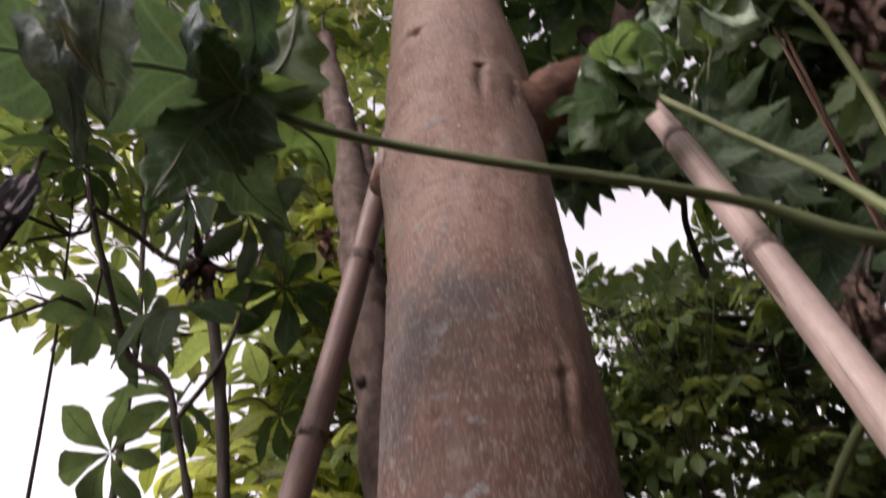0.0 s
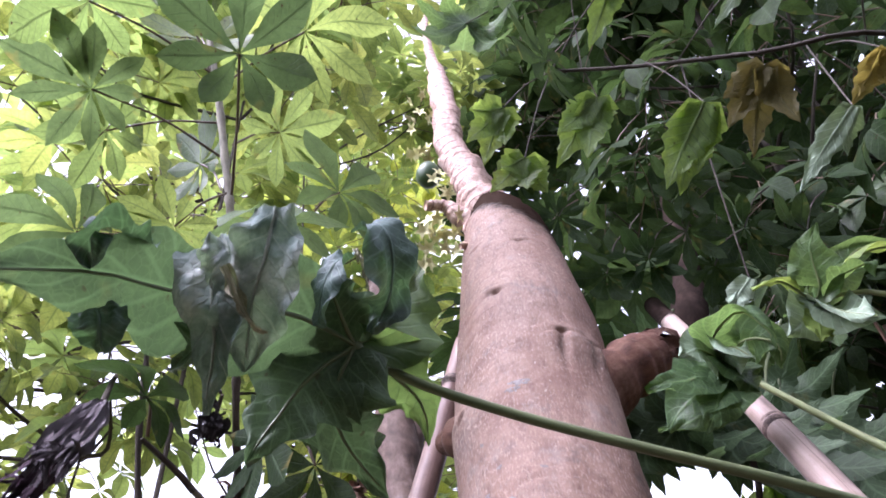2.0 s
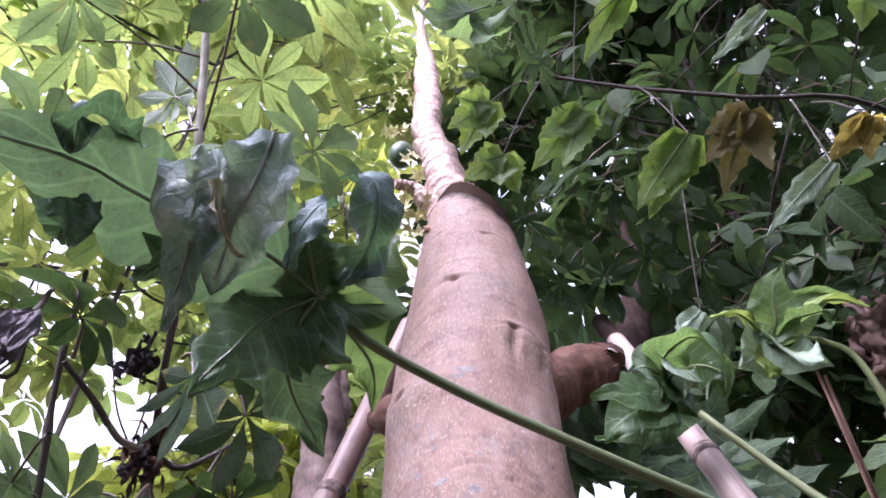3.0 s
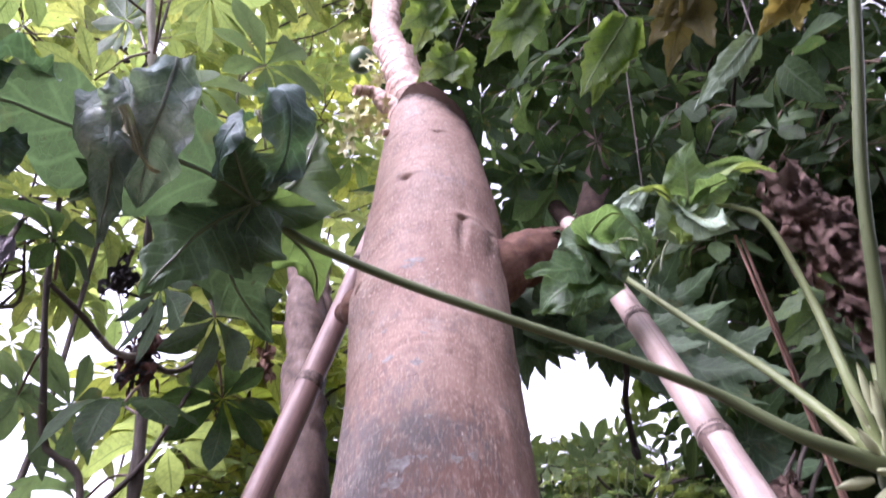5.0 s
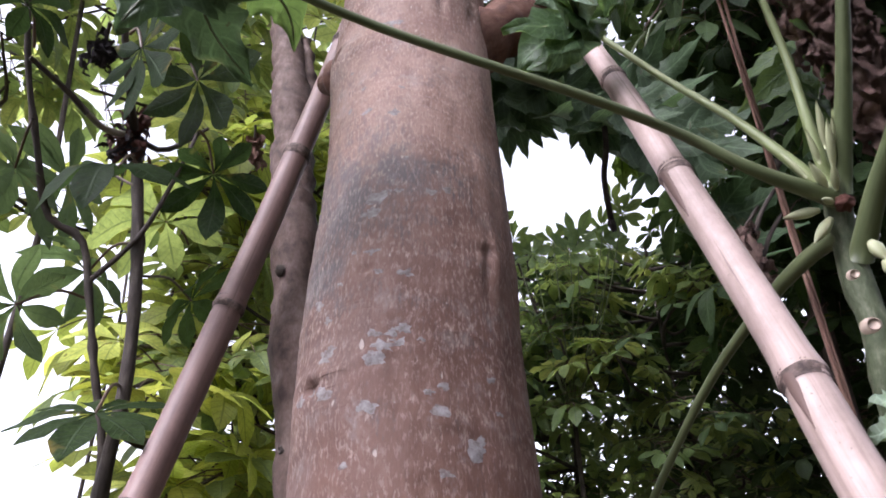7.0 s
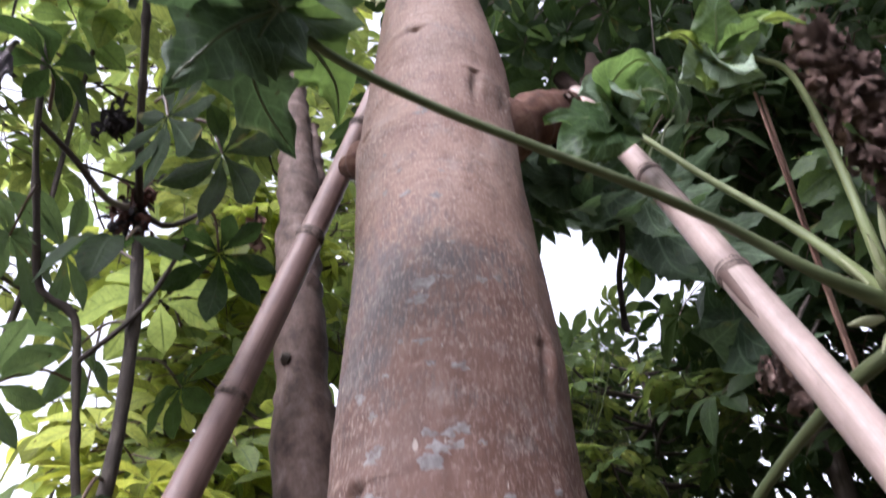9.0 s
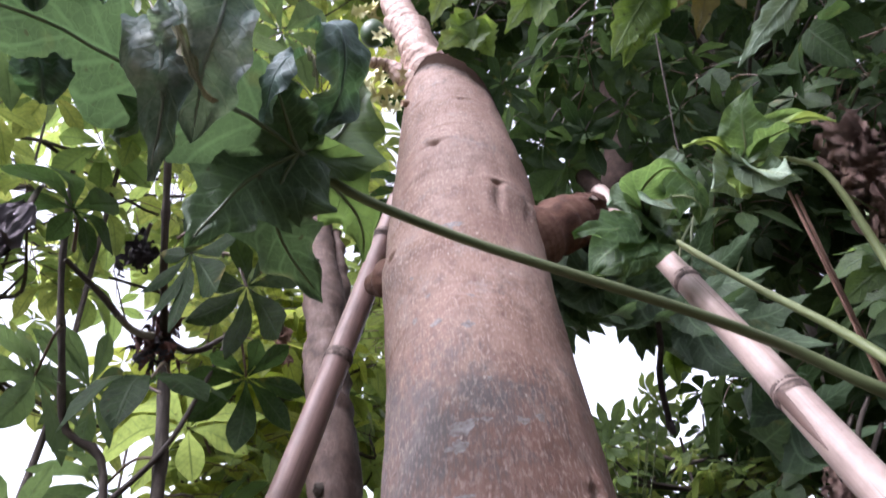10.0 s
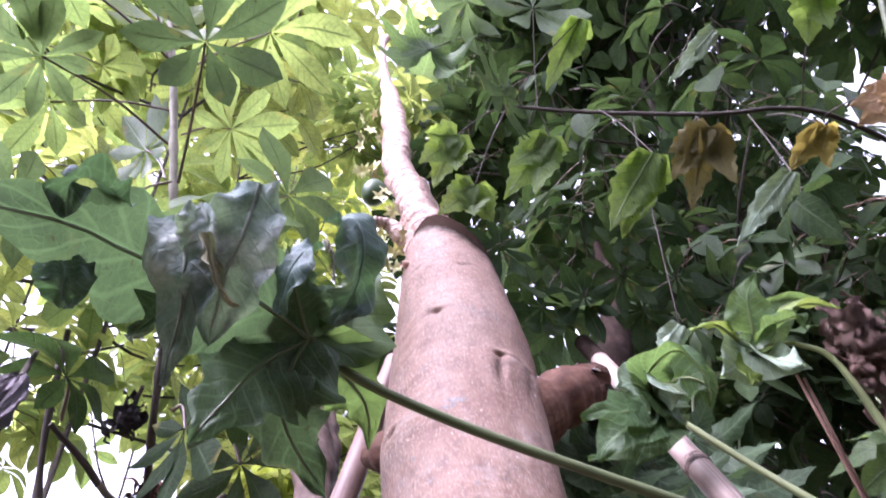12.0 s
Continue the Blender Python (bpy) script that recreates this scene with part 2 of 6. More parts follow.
BARK_LIGHT = plain_bark("pale_shoot_bark", (0.14, 0.13, 0.10), (0.27, 0.25, 0.20), (0.40, 0.37, 0.31), 60, 0.3)
DRY = plain_bark("dry_brown_litter", (0.085, 0.048, 0.038), (0.34, 0.225, 0.185), (0.58, 0.44, 0.38), 60, 0.5, 0.85, 1.0)
DRY_DARK = plain_bark("dry_leaf_bundle_brown", (0.055, 0.030, 0.024), (0.245, 0.156, 0.126), (0.50, 0.365, 0.31), 70, 0.6, 0.85, 1.0)
DEAD = plain_bark("blackened_dead_leaf", (0.014, 0.011, 0.013), (0.04, 0.033, 0.036), (0.11, 0.095, 0.095), 60, 0.4, 0.85, 1.0)
DEAD_GREY = plain_bark("purple_grey_dead_leaf", (0.10, 0.085, 0.095), (0.25, 0.215, 0.235), (0.42, 0.375, 0.395), 90, 0.15, 0.9, 1.0)
DEAD_PURPLE = plain_bark("purple_dead_leaf", (0.035, 0.018, 0.030), (0.095, 0.055, 0.080), (0.19, 0.13, 0.16), 70, 0.15, 0.85, 1.0)
BRACT = plain_bark("dark_red_bract", (0.03, 0.011, 0.008), (0.085, 0.034, 0.024), (0.19, 0.09, 0.06), 60, 0.5, 0.85, 1.0)
DRY_RED = plain_bark("dry_red_stalk", (0.10, 0.05, 0.036), (0.26, 0.15, 0.11), (0.42, 0.28, 0.215), 70, 0.12)
BAMBOO = bamboo("bamboo_tan", (0.240, 0.152, 0.130), (0.172, 0.106, 0.092))
BAMBOO_PALE = bamboo("bamboo_bleached", (0.40, 0.305, 0.266), (0.26, 0.19, 0.162))
BUD_SCAR = stalk("bamboo_bud_scar", (0.075, 0.045, 0.036), (0.14, 0.088, 0.070), 0.7)


def node_material():
    """Dark, uneven ring of a culm's node, worn through to the pale wood in places."""
    n = Nodes("bamboo_node")
    a = n.noise(n.obj(), 90, 5, 0.7)
    n.bump(a, 0.8, 0.002)
    return n.done(n.ramp(a, (0.38, (0.050, 0.036, 0.031)), (0.52, (0.12, 0.086, 0.073)), (0.66, (0.26, 0.19, 0.162))), 0.75, 0.25)


BAMBOO_NODE = node_material()
# one cassava leaf in sunlit, backlit and shaded copies, light put into the colours
LEAF_SUN = leaf("cassava_leaf_sunlit_green", (0.10, 0.15, 0.055), (0.14, 0.19, 0.068), (0.38, 0.50, 0.12), (0.57, 0.60, 0.135), 0.55, 1.0, vein=0.26, mottle=0.5)
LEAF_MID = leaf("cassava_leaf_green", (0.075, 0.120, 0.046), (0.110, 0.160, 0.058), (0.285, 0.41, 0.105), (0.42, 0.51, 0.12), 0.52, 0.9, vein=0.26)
LEAF_NEAR = leaf("cassava_leaf_less_lit_green", (0.066, 0.110, 0.050), (0.092, 0.140, 0.060), (0.11, 0.18, 0.062), (0.17, 0.24, 0.078), 0.44, 1.0, vein=0.30)
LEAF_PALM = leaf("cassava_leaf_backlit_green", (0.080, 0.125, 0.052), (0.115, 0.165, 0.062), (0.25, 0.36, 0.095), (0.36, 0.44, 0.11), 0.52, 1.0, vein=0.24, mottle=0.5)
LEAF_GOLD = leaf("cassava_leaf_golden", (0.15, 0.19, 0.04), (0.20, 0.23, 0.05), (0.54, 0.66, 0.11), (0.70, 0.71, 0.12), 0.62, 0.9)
LEAF_DARK = leaf("cassava_leaf_deep_shade_green", (0.017, 0.034, 0.012), (0.028, 0.048, 0.016), (0.044, 0.084, 0.022), (0.080, 0.128, 0.032), 0.38, 0.9, 0.6, mottle=0.38, gloss=0.08)
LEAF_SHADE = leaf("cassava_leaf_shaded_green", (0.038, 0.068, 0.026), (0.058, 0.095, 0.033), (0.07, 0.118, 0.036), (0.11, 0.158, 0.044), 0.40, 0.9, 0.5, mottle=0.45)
LEAF_PAPAYA = leaf("papaya_leaf_green", (0.050, 0.092, 0.036), (0.080, 0.128, 0.046), (0.14, 0.24, 0.06), (0.22, 0.32, 0.07), 0.45, 0.6)
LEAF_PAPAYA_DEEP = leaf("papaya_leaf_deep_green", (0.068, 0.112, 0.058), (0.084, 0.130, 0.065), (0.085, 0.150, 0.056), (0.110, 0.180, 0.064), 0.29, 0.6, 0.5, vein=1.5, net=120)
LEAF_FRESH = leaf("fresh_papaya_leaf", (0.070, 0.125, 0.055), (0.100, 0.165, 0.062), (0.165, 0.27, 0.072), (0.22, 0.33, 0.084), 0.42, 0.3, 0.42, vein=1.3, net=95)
# lit copy of the lobed leaf, its brightness put into the colours
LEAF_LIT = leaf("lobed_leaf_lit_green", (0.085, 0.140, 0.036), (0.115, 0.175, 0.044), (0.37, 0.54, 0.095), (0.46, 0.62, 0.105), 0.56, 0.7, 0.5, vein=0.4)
LEAF_OCHRE = leaf("ochre_withered_leaf", (0.10, 0.088, 0.03), (0.12, 0.105, 0.034), (0.24, 0.195, 0.045), (0.28, 0.215, 0.05), 0.4, 0.9, 0.6, (0.12, 0.07, 0.02))
LEAF_YELLOW = leaf("yellowed_leaf", (0.24, 0.20, 0.05), (0.29, 0.23, 0.055), (0.46, 0.38, 0.08), (0.52, 0.41, 0.09), 0.45, 0.9, 0.55, (0.16, 0.08, 0.02))
LEAF_DRY = leaf("dry_tan_leaf", (0.30, 0.20, 0.11), (0.36, 0.24, 0.14), (0.46, 0.31, 0.15), (0.52, 0.35, 0.17), 0.4, 0.9, 0.7, (0.20, 0.11, 0.05))
LEAF_BACK = leaf("pale_leaf_back", (0.27, 0.36, 0.25), (0.33, 0.42, 0.30), (0.24, 0.35, 0.12), (0.28, 0.39, 0.14), 0.25, 0.2, 0.5)
LEAF_YOUNG = leaf("young_leaf_light_green", (0.17, 0.25, 0.06), (0.21, 0.30, 0.07), (0.34, 0.46, 0.09), (0.40, 0.50, 0.10), 0.4, 0.2, 0.5)
def mildew_leaf():
    """A dark leaf under a patchy white bloom that follows its puckers."""
    n = Nodes("mildewed_leaf")
    big = n.noise(n.obj(), 26, 4, 0.6)
    fine = n.noise(n.obj(), 150, 5, 0.7)
    mask = n.math("ADD", n.math("MULTIPLY", big, 0.75), n.math("MULTIPLY", fine, 0.25))
    col = n.ramp(mask, (0.35, (0.055, 0.088, 0.080)), (0.44, (0.15, 0.20, 0.187)), (0.54, (0.30, 0.345, 0.33)), (0.66, (0.58, 0.61, 0.57)))
    sep = n.add("ShaderNodeSeparateXYZ", Vector=n.uv())
    across = n.math("ABSOLUTE", sep.outputs[0])
    side = n.math("SINE", n.math("MULTIPLY", n.math("SUBTRACT", sep.outputs[1], n.math("MULTIPLY", across, 0.2)), 45.0))
    veins = n.math("MAXIMUM", n.ramp(across, (0.02, 1.0), (0.06, 0.0)), n.math("MULTIPLY", n.ramp(side, (0.9, 0.0), (0.99, 1.0)), 0.5))
    col = n.mix(n.math("MULTIPLY", veins, 0.75), col, (0.40, 0.44, 0.38))
    cells = n.add("ShaderNodeTexVoronoi", Vector=n.obj(), Scale=130.0)
    cells.feature = "DISTANCE_TO_EDGE"
    pucker = n.ramp(cells.outputs["Distance"], (0.0, 0.0), (0.22, 1.0))
    col = n.mix(n.math("MULTIPLY", n.math("SUBTRACT", 1.0, pucker), 0.12), col, (0.14, 0.18, 0.165))
    n.bump(n.math("ADD", n.math("MULTIPLY", n.noise(n.obj(), 60, 3), 0.8), n.math("ADD", n.math("MULTIPLY", pucker, 0.18), n.math("MULTIPLY", veins, 0.5))), 0.8, 0.004)
    n.done(col, 0.85, 0.12)
    mx = n.add("ShaderNodeMixShader", Fac=0.22)
    n.put(mx.inputs[1], n.bsdf.outputs[0])
    n.put(mx.inputs[2], n.add("ShaderNodeBsdfTranslucent", Color=(0.22, 0.32, 0.16, 1)).outputs[0])
    n.put(n.out.inputs["Surface"], mx.outputs[0])
    return n.mat


LEAF_MILDEW = mildew_leaf()
PETIOLE = stalk("green_petiole", (0.072, 0.095, 0.040), (0.130, 0.152, 0.068))
PETIOLE_PALE = stalk("pale_petiole", (0.150, 0.190, 0.075), (0.250, 0.285, 0.125))
PETIOLE_RED = stalk("dark_red_petiole", (0.06, 0.035, 0.025), (0.12, 0.075, 0.04))
BUD = stalk("flower_bud_cream", (0.30, 0.33, 0.17), (0.46, 0.47, 0.30))
FLOWER = stalk("papaya_flower_cream", (0.50, 0.50, 0.22), (0.72, 0.69, 0.40))
FRUIT = stalk("green_papaya_fruit", (0.02, 0.045, 0.015), (0.04, 0.075, 0.02))


def soil_material():
    n = Nodes("leaf_litter_soil")
    a = n.noise(n.obj(), 3.0, 8, 0.7)
    b = n.noise(n.obj(), 40.0, 4, 0.7)
    col = n.ramp(a, (0.3, (0.045, 0.032, 0.02)), (0.5, (0.085, 0.07, 0.04)), (0.7, (0.06, 0.09, 0.03)))
    col = n.mix(n.ramp(b, (0.4, 0.0), (0.7, 0.6)), col, (0.13, 0.09, 0.055))
    n.bump(b, 1.0, 0.02)
    return n.done(col, 0.9, 0.2)


SOIL = soil_material()


# ---- mesh tools ----
def part(name, bm, material, parent=None, label="", smooth=True):
    """One mesh object from a bmesh, under its thing."""
    me = bpy.data.meshes.new(name)
    bm.to_mesh(me)
    bm.free()
    for m in material if isinstance(material, (list, tuple)) else [material]:
        me.materials.append(m)
    if smooth:
        me.polygons.foreach_set("use_smooth", [True] * len(me.polygons))
    ob = new(name, me)
    if parent:
        ob.parent = parent
        ob.matrix_parent_inverse = parent.matrix_world.inverted()
    if label:
        tagged(ob, label)
    return ob


def thing(name, at, label, category, group=""):
    ob = new(name)
    ob.empty_display_size = 0.05
    ob.location = at
    bpy.context.view_layer.update()
    return tagged(ob, label, category, group)


def spline(points, n):
    """n + 1 points on a smooth line through the given ones (Catmull-Rom, even along its length)."""
    p = [Vector(q) for q in points]
    if len(p) == 2:
        return [p[0].lerp(p[1], i / n) for i in range(n + 1)]
    q = [p[0] * 2 - p[1], *p, p[-1] * 2 - p[-2]]
    fine = []
    for i in range(1, len(q) - 2):
        for k in range(24):
            t = k / 24
            fine.append(0.5 * (2 * q[i] + (q[i + 1] - q[i - 1]) * t + (2 * q[i - 1] - 5 * q[i] + 4 * q[i + 1] - q[i + 2]) * t * t
                               + (3 * q[i] - q[i - 1] - 3 * q[i + 1] + q[i + 2]) * t ** 3))
    fine.append(p[-1])
    run = [0.0]
    for a, b in zip(fine, fine[1:]):
        run.append(run[-1] + (b - a).length)
    out = []
    for i in range(n + 1):
        s = run[-1] * i / n
        j = max(1, min(len(fine) - 1, int(np.searchsorted(run, s))))
        f = (s - run[j - 1]) / max(1e-9, run[j] - run[j - 1])
        out.append(fine[j - 1].lerp(fine[j], max(0, min(1, f))))
    return out


def tube(points, radii, along=24, around=10, shape=None, cap=True, bm=None, mat=0, front=Vector((0, -1, 0)), smooth_line=True):
    """A round limb through points, with radii spread over its length. shape(angle, length, point) adds to the radius.
    The angle is 0 at the side that looks to front. UV is in metres."""
    bm = bm or bmesh.new()
    uv = bm.loops.layers.uv.verify()
    line = spline(points, along) if smooth_line else [Vector(p) for p in points]
    along = len(line) - 1
    pos = np.linspace(0, 1, len(radii))
    rows, v = [], 0.0
    vs = []
    for i, p in enumerate(line):
        t = (line[min(i + 1, along)] - line[max(i - 1, 0)]).normalized()
        f = (front - t * front.dot(t))
        if f.length < 1e-3:
            f = Vector((1, 0, 0)) - t * t.x
        f.normalize()
        s = t.cross(f)
        if i:
            v += (p - line[i - 1]).length
        vs.append(v)
        r0 = float(np.interp(i / along, pos, radii))
        row = []
        for k in range(around):
            a = 2 * math.pi * k / around - math.pi
            r = r0 + (shape(a, v, p, r0) if shape else 0.0)
            row.append(bm.verts.new(p + (f * math.cos(a) + s * math.sin(a)) * r))
        rows.append((row, r0))
    girth = 2 * math.pi * max(radii)
    for i in range(along):
        for k in range(around):
            k2 = (k + 1) % around
            face = bm.faces.new((rows[i][0][k2], rows[i][0][k], rows[i + 1][0][k], rows[i + 1][0][k2]))
            face.material_index = mat
            for loop, (kk, ii) in zip(face.loops, ((k + 1, i), (k, i), (k, i + 1), (k + 1, i + 1))):
                loop[uv].uv = (girth * kk / around, vs[ii])
    if cap:
        for row, p in ((rows[0][0][::-1], line[0]), (rows[-1][0], line[-1])):
            c = bm.verts.new(p)
            for k in range(around):
                fc = bm.faces.new((row[k], row[(k + 1) % around], c))
                fc.material_index = mat
    return bm


def blade(bm, points, width, normal, profile, columns=4, steps=8, fold=0.12, wave=0.0, seed=0, mat=0):
    """One leaf blade along points: width(s) on both sides, folded up at its midrib by fold, with waves along its edge."""
    uv = bm.loops.layers.uv.verify()
    line = spline(points, steps)
    n0 = Vector(normal).normalized()
    rows = []
    for i, p in enumerate(line):
        s = i / steps
        t = (line[min(i + 1, steps)] - line[max(i - 1, 0)]).normalized()
        side = t.cross(n0)
        if side.length < 1e-3:
            side = Vector((1, 0, 0))
        side.normalize()
        n = side.cross(t).normalized()
        row = []
        for c in range(columns + 1):
            u = 2 * c / columns - 1
            w = width * profile(s, u)
            q = p + side * (u * w) + n * (abs(u) * w * fold)
            if wave:
                q += n * wave * abs(u) * noise.noise(Vector((s * 5 + seed * 7.3, u * 2.0, seed * 1.7)))
            row.append(bm.verts.new(q))
        rows.append(row)
    for i in range(steps):
        for c in range(columns):
            try:
                f = bm.faces.new((rows[i][c], rows[i][c + 1], rows[i + 1][c + 1], rows[i + 1][c]))
            except ValueError:
                continue
            f.material_index = mat
            for loop, (cc, ii) in zip(f.loops, ((c, i), (c + 1, i), (c + 1, i + 1), (c, i + 1))):
                loop[uv].uv = (2 * cc / columns - 1, ii / steps)
    return bm


def obovate(s, u=0):
    """A leaflet, widest past its middle, with a short drawn-out tip."""
    return max(0.03, math.sin(math.pi * s ** 1.3) ** 1.05) if s < 0.985 else 0.012


def broad(s, u=0):
    """A leaflet that widens to well past its middle and ends in a short point."""
    return max(0.03, math.sin(math.pi * s ** 1.40) ** 1.0 * (1 + 0.035 * math.sin(s * 60 + 2 * u))) if s < 0.985 else 0.012


def flap(s, u=0):
    """A hanging lobe, broad at its fold and drawn out to its tip."""
    return max(0.02, (0.75 + 0.25 * min(1, s * 4)) * (1 - max(0, (s - 0.35) / 0.65) ** 1.2) * (1 + 0.12 * math.sin(s * 19 + 2 * u)))


def sheet(s, u=0):
    """A broad torn flap of blade, nearly as wide at its foot as at its fold."""
    return max(0.02, (0.55 + 0.45 * min(1, s * 3)) * (1 - max(0, (s - 0.62) / 0.38) ** 1.6) * (1 + 0.10 * math.sin(s * 23 + 3 * u)))


def lobe(s, u=0):
    """A smooth pointed lobe of a young leaf."""
    return max(0.012, (0.35 + 0.65 * min(1, s / 0.45) ** 0.8) * (1 - max(0, (s - 0.40) / 0.60) ** 1.3))


def ovate(s, u=0):
    return max(0.03, math.sin(math.pi * min(0.99, 0.10 + 0.89 * s ** 1.1)) ** 0.6 * (1 + 0.05 * math.sin(s * 31 + 3 * u)))


def toothed(seed, deep=0.45, teeth=3.0, start=0.36):
    """The width of a papaya leaf's lobe, with a web at its foot and side lobes."""
    def width(s, u=0):
        foot = 0.58 + 0.42 * min(1, s / start)
        taper = 1.0 if s < start else max(0.0, 1 - ((s - start) / (1 - start)) ** 1.25)
        k = 0.0
        if s > start:
            x = (s - start) / (1 - start) * teeth + (0.35 if u > 0 else 0.0) + seed * 0.37
            k = deep * (0.5 - 0.5 * math.cos(2 * math.pi * x)) ** 0.8
        return max(0.012, foot * taper * (1 - k * min(1, abs(u) * 1.2)))
    return width


def palmate_mesh(name, seed, count=7, length=0.15, width=0.030, droop=0.25, petiole=0.0, mats=None, form=obovate):
    """A palmate leaf: leaflets spread round the top of its stalk. Its stalk runs along -x, its upper face looks to +z."""
    rng = random.Random(seed)
    bm = bmesh.new()
    spread = 300 if count > 6 else 250
    for k in range(count):
        a = radians(-spread / 2 + spread * k / (count - 1) + rng.uniform(-6, 6))
        size = length * (0.62 + 0.38 * math.cos(a * 0.5) ** 2) * rng.uniform(0.9, 1.1)
        d = Vector((math.cos(a), math.sin(a), 0))
        dr = droop * rng.uniform(0.4, 1.5)
        pts = [d * 0.004, d * size * 0.4 + Vector((0, 0, 0.015 * size)), d * size * (1 - 0.3 * dr) + Vector((0, 0, -size * dr))]
        blade(bm, pts, width * size / length * rng.uniform(0.85, 1.15), (0, 0, 1), form, 4, 7, rng.uniform(0.05, 0.3), 0.006, seed + k)
    if petiole:
        tube([(0, 0, 0), (-petiole * 0.5, 0, 0.012), (-petiole, 0, -0.01)], [0.0017, 0.0024], 4, 5, bm=bm, mat=1, cap=False)
    me = bpy.data.meshes.new(name)
    bm.to_mesh(me)
    bm.free()
    for m in mats:
        me.materials.append(m)
    me.polygons.foreach_set("use_smooth", [True] * len(me.polygons))
    return me


def papaya_mesh(name, seed, length=0.24, petiole=0.0, mats=None, droop=0.35, count=7):
    """A papaya leaf of toothed lobes; the stalk runs along -x, the upper face looks to +z."""
    rng = random.Random(seed)
    bm = bmesh.new()
    for k in range(count):
        a = radians(-140 + 280 * k / (count - 1) + rng.uniform(-5, 5))
        size = length * (0.62 + 0.38 * math.cos(a * 0.5) ** 2) * rng.uniform(0.9, 1.08)
        d = Vector((math.cos(a), math.sin(a), 0))
        dr = droop * rng.uniform(0.5, 1.4)
        pts = [d * 0.003, d * size * 0.45 + Vector((0, 0, 0.02 * size)), d * size * (1 - 0.3 * dr) + Vector((0, 0, -size * dr))]
        blade(bm, pts, size * 0.26, (0, 0, 1), toothed(rng.random() * 3, 0.38, 2.4), 4, 12, rng.uniform(0.05, 0.25), 0.012, seed + k)
    if petiole:
        tube([(0, 0, 0), (-petiole * 0.5, 0, 0.02), (-petiole, 0, -0.02)], [0.003, 0.005], 5, 6, bm=bm, mat=1, cap=False)
    me = bpy.data.meshes.new(name)
    bm.to_mesh(me)
    bm.free()
    for m in mats:
        me.materials.append(m)
    me.polygons.foreach_set("use_smooth", [True] * len(me.polygons))
    return me


def facing(at, out, up):
    """The pose of a leaf: its tip points along out, its upper face along up."""
    x = Vector(out).normalized()
    z = Vector(up) - x * x.dot(Vector(up))
    z.normalize()
    y = z.cross(x)
    m = Matrix((x, y, z)).transposed().to_4x4()
    m.translation = at
    return m


def put_leaf(parent, mesh, at, out, up, scale=1.0, name="leaf"):
    ob = new(name, mesh)
    ob.parent = parent
    ob.matrix_parent_inverse = parent.matrix_world.inverted()
    ob.matrix_basis = facing(at, out, up) @ Matrix.Scale(scale, 4)
    return ob


def limb(parent, points, radii, material, name="branch", along=10, around=8, label="", shape=None):
    return part(name, tube(points, radii, along, around, shape), material, parent, label)


# ---- ground ----
def build_ground():
    bm = bmesh.new()
    uv = bm.loops.layers.uv.verify()
    ring = [0.0, 0.5, 1, 1.5, 2, 3, 4, 6, 9, 14, 25, 60, 200, 900, 3000]
    rows = []
    for r in ring:
        row = []
        for k in range(48):
            a = 2 * math.pi * k / 48
            x, y = r * math.cos(a), r * math.sin(a) + 0.8
            z = 0.05 * noise.noise(Vector((x * 0.7, y * 0.7, 0))) if r < 60 else 0
            row.append(bm.verts.new((x, y, z - 0.03)))
        rows.append(row)
    for i in range(1, len(ring) - 1):
        for k in range(48):
            bm.faces.new((rows[i][k], rows[i][(k + 1) % 48], rows[i + 1][(k + 1) % 48], rows[i + 1][k]))
    for v in rows[0][1:]:
        bm.verts.remove(v)
    for k in range(48):
        bm.faces.new((rows[0][0], rows[1][k], rows[1][(k + 1) % 48]))
    bmesh.ops.recalc_face_normals(bm, faces=bm.faces)
    tagged(part("ground", bm, SOIL), "dark garden soil with leaf litter and moss", "ground", kind="structure")


build_ground()


# ---- the big papaya trunk ----
def gauss(x, s):
    return math.exp(-0.5 * (x / s) ** 2)


